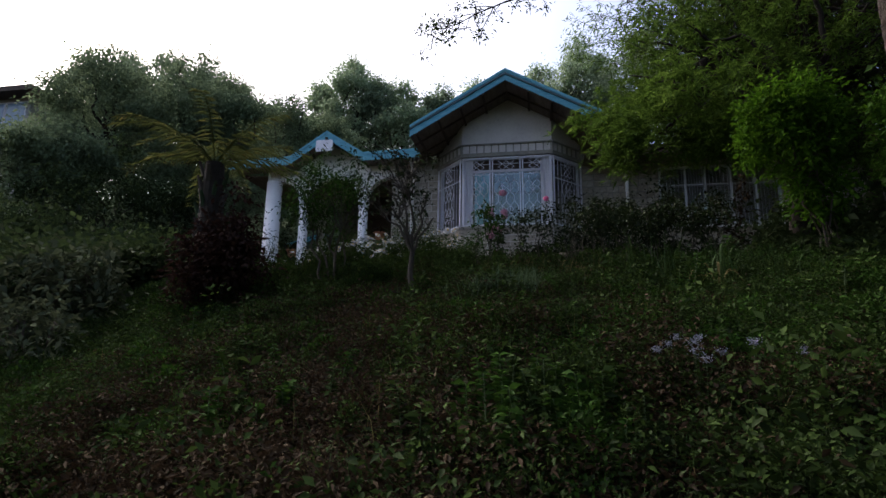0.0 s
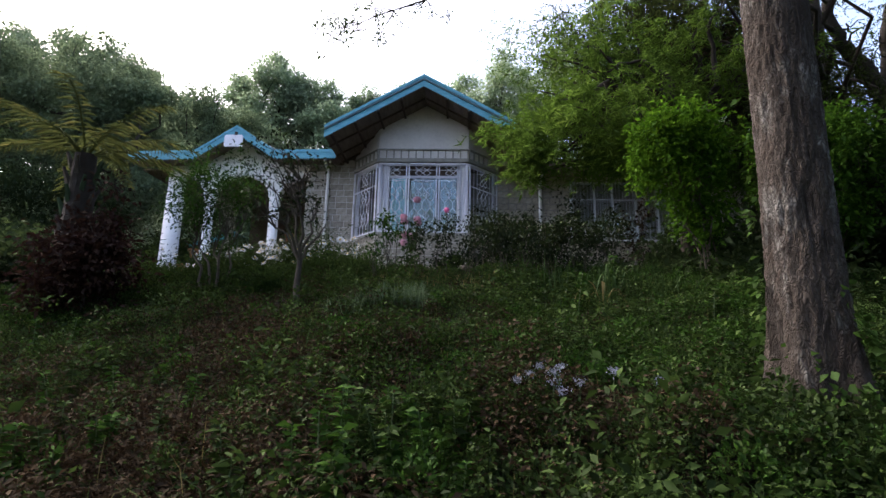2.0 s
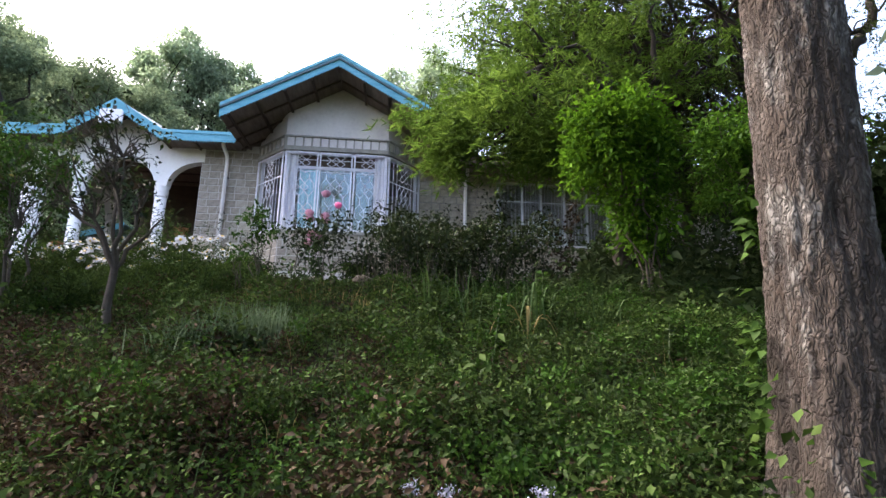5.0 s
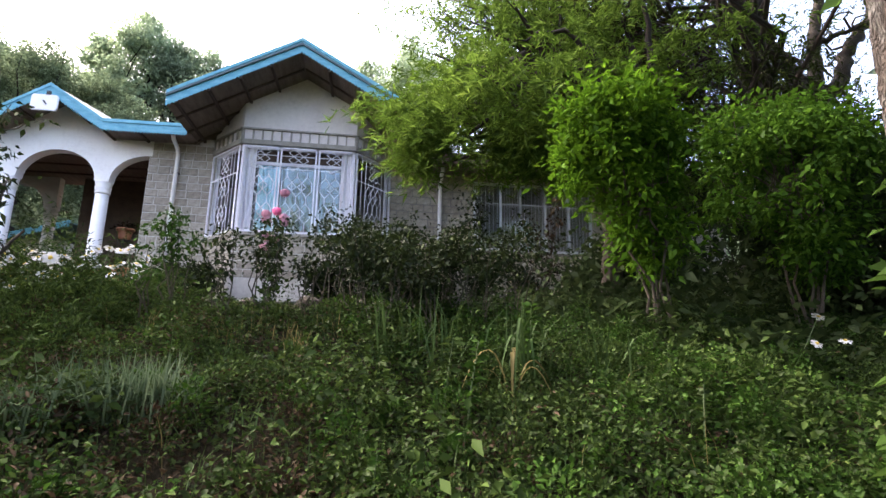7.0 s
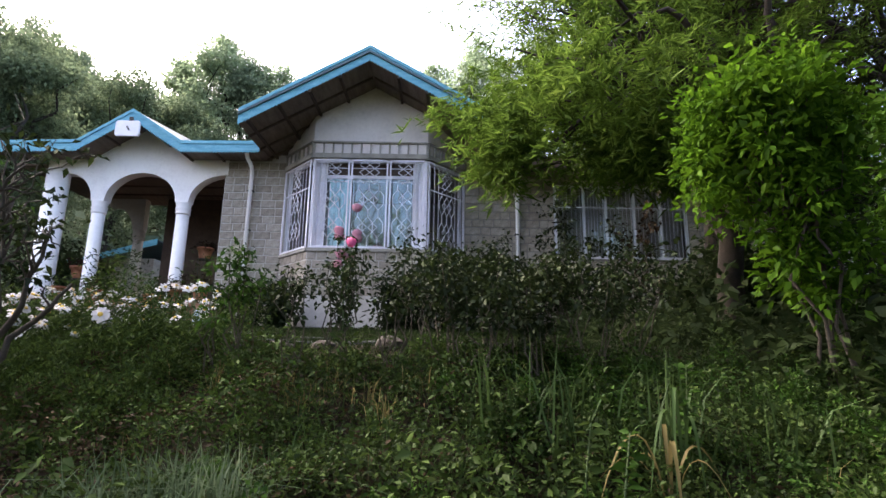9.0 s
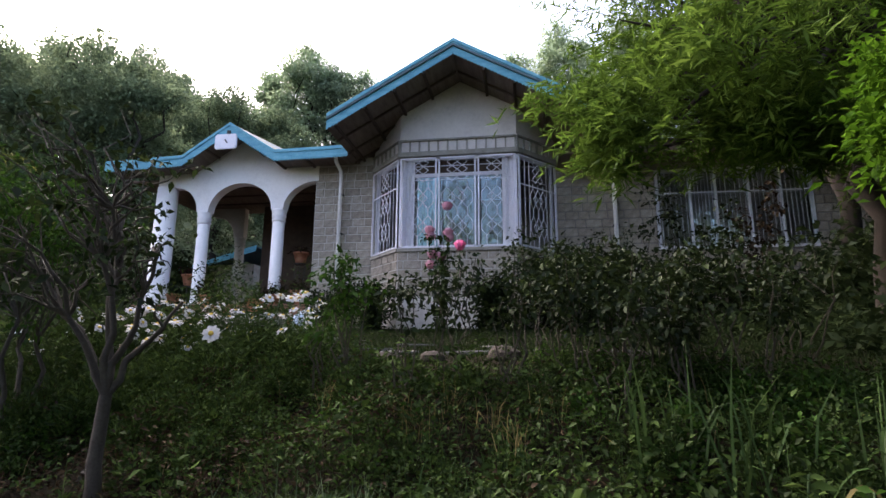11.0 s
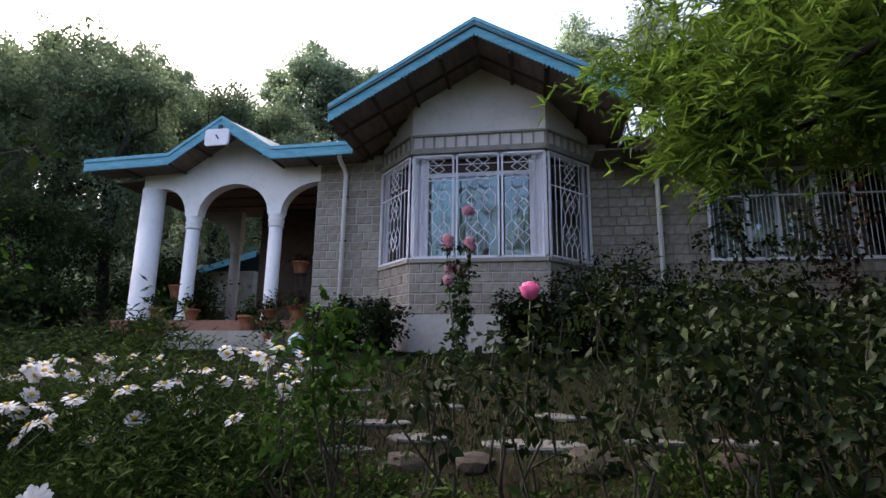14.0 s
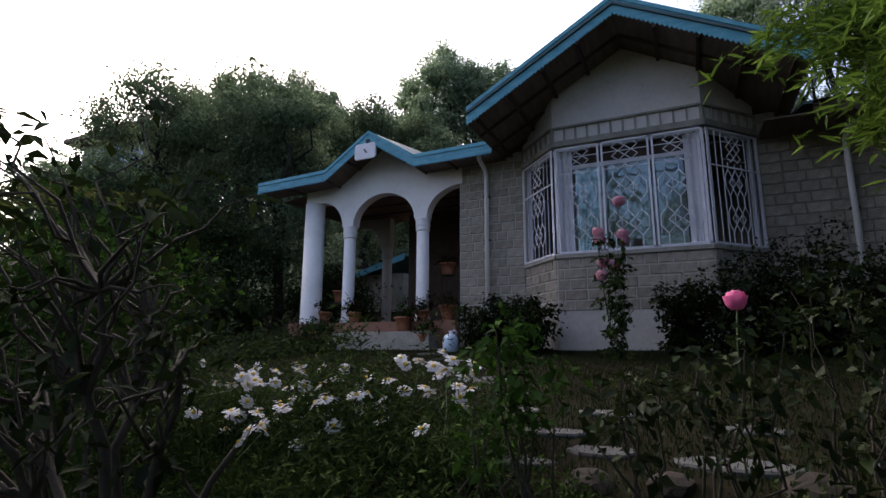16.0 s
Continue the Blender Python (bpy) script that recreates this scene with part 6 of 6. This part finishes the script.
def rose_bush(x, y, height, spread, stems, per, seed, label, blooms=(), leaf=0.048, mat=None, low=0.55):
    rng = np.random.default_rng(seed)
    g = gz(x, y)
    ob = thing("rose_bush", label, "rose bush", (x, y, g), "rose bushes before the house")
    pts = []
    for k in range(stems):
        a = rng.uniform(0, 2 * math.pi)
        tip = (spread * rng.uniform(0.3, 1) * math.cos(a), spread * rng.uniform(0.3, 1) * math.sin(a), height * rng.uniform(0.75, 1.05))
        p = bent((0.05 * math.cos(a), 0.05 * math.sin(a), -0.05), tip, rng, 6, 0, 0.05)
        part("stem", Shape().tube(p, [0.008 - 0.0009 * i for i in range(7)], 5, False), M_CANE, ob, smooth=True)
        for t in np.linspace(low, 1, 7):
            i = min(5, int(t * 6))
            base_p = np.asarray(p[i]) + (np.asarray(p[i + 1]) - np.asarray(p[i])) * (t * 6 - i)
            pts.append(base_p + rng.normal(size=3) * 0.05)
    for bx, by, bz, size, fm in blooms[:1] if height < 1 else ():
        for t in (0.55, 0.7, 0.82, 0.92):
            pts += [np.array([(bx - x) * t, (by - y) * t, (bz - g) * t]) + rng.normal(size=3) * 0.05 for i in range(3)]
    part("foliage", clump_leaves("foliage", pts, spread * 0.26, per, leaf, 0.62, rng, mat or M_ROSELEAF, 0.25, 0.6), None, ob)
    for k, (bx, by, bz, size, fm) in enumerate(blooms):
        at = (bx - x, by - y, bz - g)
        part("bloom_stem", Shape().tube(bent((at[0] * 0.3, at[1] * 0.3, 0.2), (at[0], at[1], at[2] - 0.005), rng, 5, 0, 0.03), 0.004, 5, False), M_STEM, ob)
        rose_flower(ob, at, size, fm, seed * 7 + k)
    return ob


ROSES = [
    (1.35, 6.35, 0.86, 0.20, 7, 9, ()), (1.66, 6.5, 0.80, 0.22, 9, 9, ((1.73, 6.54, 3.39, 0.078, M_PINK),)), (2.05, 6.45, 0.72, 0.26, 8, 9, ()),
    (2.5, 6.55, 0.76, 0.3, 8, 11, ()), (2.95, 6.65, 0.8, 0.32, 8, 12, ()), (1.0, 6.5, 0.98, 0.17, 8, 14, ()), (2.35, 6.95, 0.85, 0.3, 8, 11, ()), (2.85, 7.1, 0.9, 0.32, 9, 12, ()),
    (3.4, 6.9, 0.85, 0.3, 8, 13, ()), (3.3, 7.5, 0.9, 0.3, 8, 13, ()), (0.75, 6.45, 0.7, 0.15, 4, 5, ()), (2.2, 7.3, 0.95, 0.24, 6, 9, ()), (2.65, 6.2, 0.72, 0.26, 6, 5, ()), (3.1, 6.25, 0.8, 0.28, 7, 7, ()), (3.5, 6.45, 0.85, 0.3, 7, 8, ()), (3.9, 6.8, 0.9, 0.3, 8, 10, ()),
]
for k, (x, y, h, sp, st, per, bl) in enumerate(ROSES):
    rose_bush(x, y, h, sp, max(4, st - 2), per + 8 if x > 2.3 else max(4, per * 2 // 3), 700 + k, "rose bush with dark leaves, bare stems" + (" and one pink bloom" if bl else ""), bl, mat=M_WEED2 if k in (5, 10) else None, low=0.72 if x < 2.7 else 0.66)
for k, (x, y, h, sp) in enumerate([(-0.9, 13.6, 0.9, 0.4), (2.6, 13.9, 1.5, 0.5), (3.4, 14.4, 1.9, 0.6), (4.2, 14.0, 1.4, 0.5), (5.2, 14.3, 1.2, 0.5), (6.4, 14.3, 1.1, 0.5), (-1.9, 14.6, 1.0, 0.4), (-1.2, 14.0, 0.9, 0.35), (-2.3, 14.3, 0.8, 0.35), (1.6, 13.6, 0.9, 0.4), (7.5, 14.2, 1.1, 0.5), (1.45, 13.45, 0.95, 0.4), (2.05, 13.4, 1.15, 0.45), (2.9, 13.3, 1.2, 0.45), (3.7, 13.5, 1.3, 0.5)]):
    rose_bush(x, y, h, sp, 9, 28, 730 + k, "bushy garden shrub growing against the wall", (), 0.08, M_ROSELEAF, 0.1)
for k, (x, y, h) in enumerate([(4.75, 13.3, 2.7), (6.5, 13.3, 2.8), (5.7, 13.1, 2.2)]):
    rose_bush(x, y, h, 0.45, 7, 9, 750 + k, "tall straggling plant with browning tips before the barred window", (), 0.11, M_DRY if k == 1 else M_ROSELEAF, 0.3)
# hollyhock by the bay
rose_bush(0.6, 12.8, 1.8, 0.30, 6, 13, 760, "tall hollyhock with pink flowers", tuple((0.6 + dx, 12.8, z, 0.19, M_PINK2) for dx, z in ((0.12, 5.45), (-0.22, 4.98), (-0.2, 4.86), (0.14, 4.92), (0.16, 4.82), (-0.16, 4.5), (0.0, 4.46), (-0.2, 4.3))), 0.11, M_WEED, 0.1)


# ---- pots on the porch ----
def flower_pot(x, y, z, r, h, seed, plant, label, tall=0.25, group="porch flower pots"):
    rng = np.random.default_rng(seed)
    ob = thing("flower_pot", label, "flower pot", (x, y, z), group)
    part("pot", Shape().lathe([(r * 0.62, 0), (r * 0.72, h * 0.3), (r * 0.9, h * 0.82), (r * 1.04, h * 0.83), (r * 1.06, h * 0.98), (r * 0.98, h), (r * 0.88, h * 0.99), (r * 0.85, h * 0.9)], 22), M_TERRA, ob, smooth=True)
    part("potting_soil", Shape().lathe([(r * 0.2, h * 0.86), (r * 0.86, h * 0.9), (r * 0.1, h * 0.92)], 14), M_SOIL, ob)
    if plant is not None:
        pts = np.array([(0, 0, h)]) + rng.normal(size=(16, 3)) * np.array([r * 0.7, r * 0.7, tall * 0.35]) + np.array([0, 0, tall * 0.5])
        pts[:, 2] = np.maximum(pts[:, 2], h)
        s = Shape()
        for p in pts[::2]:
            s.tube([(0, 0, h * 0.9), tuple(p)], 0.004, 4, False)
        part("stem_cluster", s, M_STEM, ob)
        part("foliage", clump_leaves("foliage", pts, 0.06, 18, 0.07, 0.6, rng, plant, 0.2), None, ob)
    return ob


POTS = [(-6.95, 14.85, 3.3, 0.16, 0.3, M_WEED), (-6.55, 14.75, 3.3, 0.19, 0.34, M_WEED2), (-6.62, 15.12, 3.86, 0.17, 0.28, M_ROSELEAF), (-5.85, 15.25, 3.86, 0.17, 0.26, M_BURG),
        (-4.25, 14.85, 3.62, 0.2, 0.33, M_WEED), (-3.95, 15.2, 3.86, 0.17, 0.25, M_DRY), (-3.38, 15.35, 3.86, 0.2, 0.36, M_DRY), (-3.65, 14.72, 3.3, 0.15, 0.26, M_WEED), (-6.3, 14.62, 3.3, 0.15, 0.25, M_WEED)]
for k, (x, y, z, r, h, pl) in enumerate(POTS):
    flower_pot(x, y, z, r, h, 800 + k, pl, "terracotta flower pot with a leafy plant by the porch")


def plant_stand(x, y, z, h):
    ob = thing("plant_stand", "dark bent-wire plant stand on the porch", "plant stand", (x, y, z))
    for k in range(5):
        a = 2 * math.pi * k / 5
        part("leg", Shape().tube([(0.22 * math.cos(a), 0.22 * math.sin(a), 0), (0.1 * math.cos(a), 0.1 * math.sin(a), h * 0.45), (0.14 * math.cos(a), 0.14 * math.sin(a), h * 0.8), (0.15 * math.cos(a), 0.15 * math.sin(a), h)], 0.009, 6), M_METAL, ob)
    ring = [(0.15 * math.cos(2 * math.pi * i / 16), 0.15 * math.sin(2 * math.pi * i / 16), h) for i in range(17)]
    part("ring", Shape().tube(ring, 0.009, 6), M_METAL, ob)
    part("plate", Shape().lathe([(0.15, h - 0.012), (0.15, h)], 16), M_METAL, ob)


plant_stand(-3.6, 15.85, 3.86, 1.12)
flower_pot(-3.6, 15.85, 4.98, 0.2, 0.3, 820, M_DRY, "round terracotta pot on the wire stand", 0.12)
plant_stand(-6.65, 15.75, 3.86, 0.55)
flower_pot(-6.65, 15.75, 4.41, 0.2, 0.32, 821, M_BURG, "terracotta pot on a low stand", 0.14)

# jug on the step
jug = thing("water_jug", "pale blue plastic jug standing at the foot of the steps", "jug", (-2.62, 13.8, gz(-2.62, 13.8)))
part("jug_body", Shape().lathe([(0.13, 0), (0.15, 0.03), (0.15, 0.24), (0.11, 0.32), (0.04, 0.36)], 20), M_JUG, jug, smooth=True)
part("jug_cap", Shape().lathe([(0.035, 0.362), (0.035, 0.40), (0.03, 0.405)], 14), M_PAINT, jug)
part("jug_handle", Shape().tube([(0.1, 0, 0.33), (0.14, 0, 0.38), (0.07, 0, 0.42), (0.03, 0, 0.39)], 0.012, 6), M_JUG, jug, smooth=True)


# ---- buildings beyond ----
def hill_house():
    ob = thing("hill_house", "house with blue-grey glazing and flat brown eave up the slope", "house", (-39, 30, gz(-39, 30)))
    g = gz(-39, 30)
    top = 20.0 - g
    part("wall", Shape().box(-5, 0, -2, 3, 6, top), M_ROOM, ob)
    part("roof", Shape().box(-5.8, -1.2, top, 4.2, 6.6, top + 0.4), M_BEAM, ob, "flat brown eave")
    for k in range(4):
        w = part("window", Shape().box(-4.8 + k * 1.9, -0.06, top - 4, -3.0 + k * 1.9, 0.04, top - 0.3), M_PAINT, ob)
        part("pane", Shape().box(-4.7 + k * 1.9, -0.09, top - 3.9, -3.1 + k * 1.9, -0.065, top - 0.4), M_SKYGLASS, w)


hill_house()
back = thing("garden_shed", "low outbuilding with teal roof edge beyond the porch", "shed", (-9.75, 22.3, gz(-9.75, 22.3)))
SB = gz(-9.75, 22.3)
part("wall", Shape().box(-2.2, 0.2, -1, 1.2, 3, 6.2 - SB), M_CEMENT, back)
part("roof", Shape().add([(-2.2, -0.24, 5.75 - SB), (1.5, -0.24, 6.78 - SB), (1.5, 3.2, 6.98 - SB), (-2.2, 3.2, 5.95 - SB), (-2.2, -0.24, 5.80 - SB), (1.5, -0.24, 6.83 - SB), (1.5, 3.2, 7.03 - SB), (-2.2, 3.2, 6.0 - SB)],
                         [(0, 3, 2, 1), (4, 5, 6, 7), (0, 1, 5, 4), (1, 2, 6, 5), (2, 3, 7, 6), (3, 0, 4, 7)]), M_ROOF, back)
part("fascia", Shape().add([(-2.2, -0.30, 5.62 - SB), (1.5, -0.30, 6.65 - SB), (1.5, -0.25, 6.65 - SB), (-2.2, -0.25, 5.62 - SB), (-2.2, -0.30, 5.84 - SB), (1.5, -0.30, 6.88 - SB), (1.5, -0.25, 6.88 - SB), (-2.2, -0.25, 5.84 - SB)],
                           [(0, 3, 2, 1), (4, 5, 6, 7), (0, 1, 5, 4), (1, 2, 6, 5), (2, 3, 7, 6), (3, 0, 4, 7)]), M_TEAL, back, "teal painted roof edge")

# ---- stone blocks of the walls ----
rngb = random.Random(9)
lay_blocks(left_wall, (-3.05, WALL_Y - 0.001), (-1.52, WALL_Y - 0.001), 3.2, 7.4, rngb)
for bay_wall, p, q in zip(bay_walls, BAY, BAY[1:]):
    lay_blocks(bay_wall, p, q, 3.93, 4.93, rngb)
lay_blocks(right_wall, (2.96, WALL_Y - 0.001), (9.8, WALL_Y - 0.001), 3.8, 7.4, rngb, (WIN2[0] - 2.96, WIN2[1] - 2.96, WIN2[2], WIN2[3]))
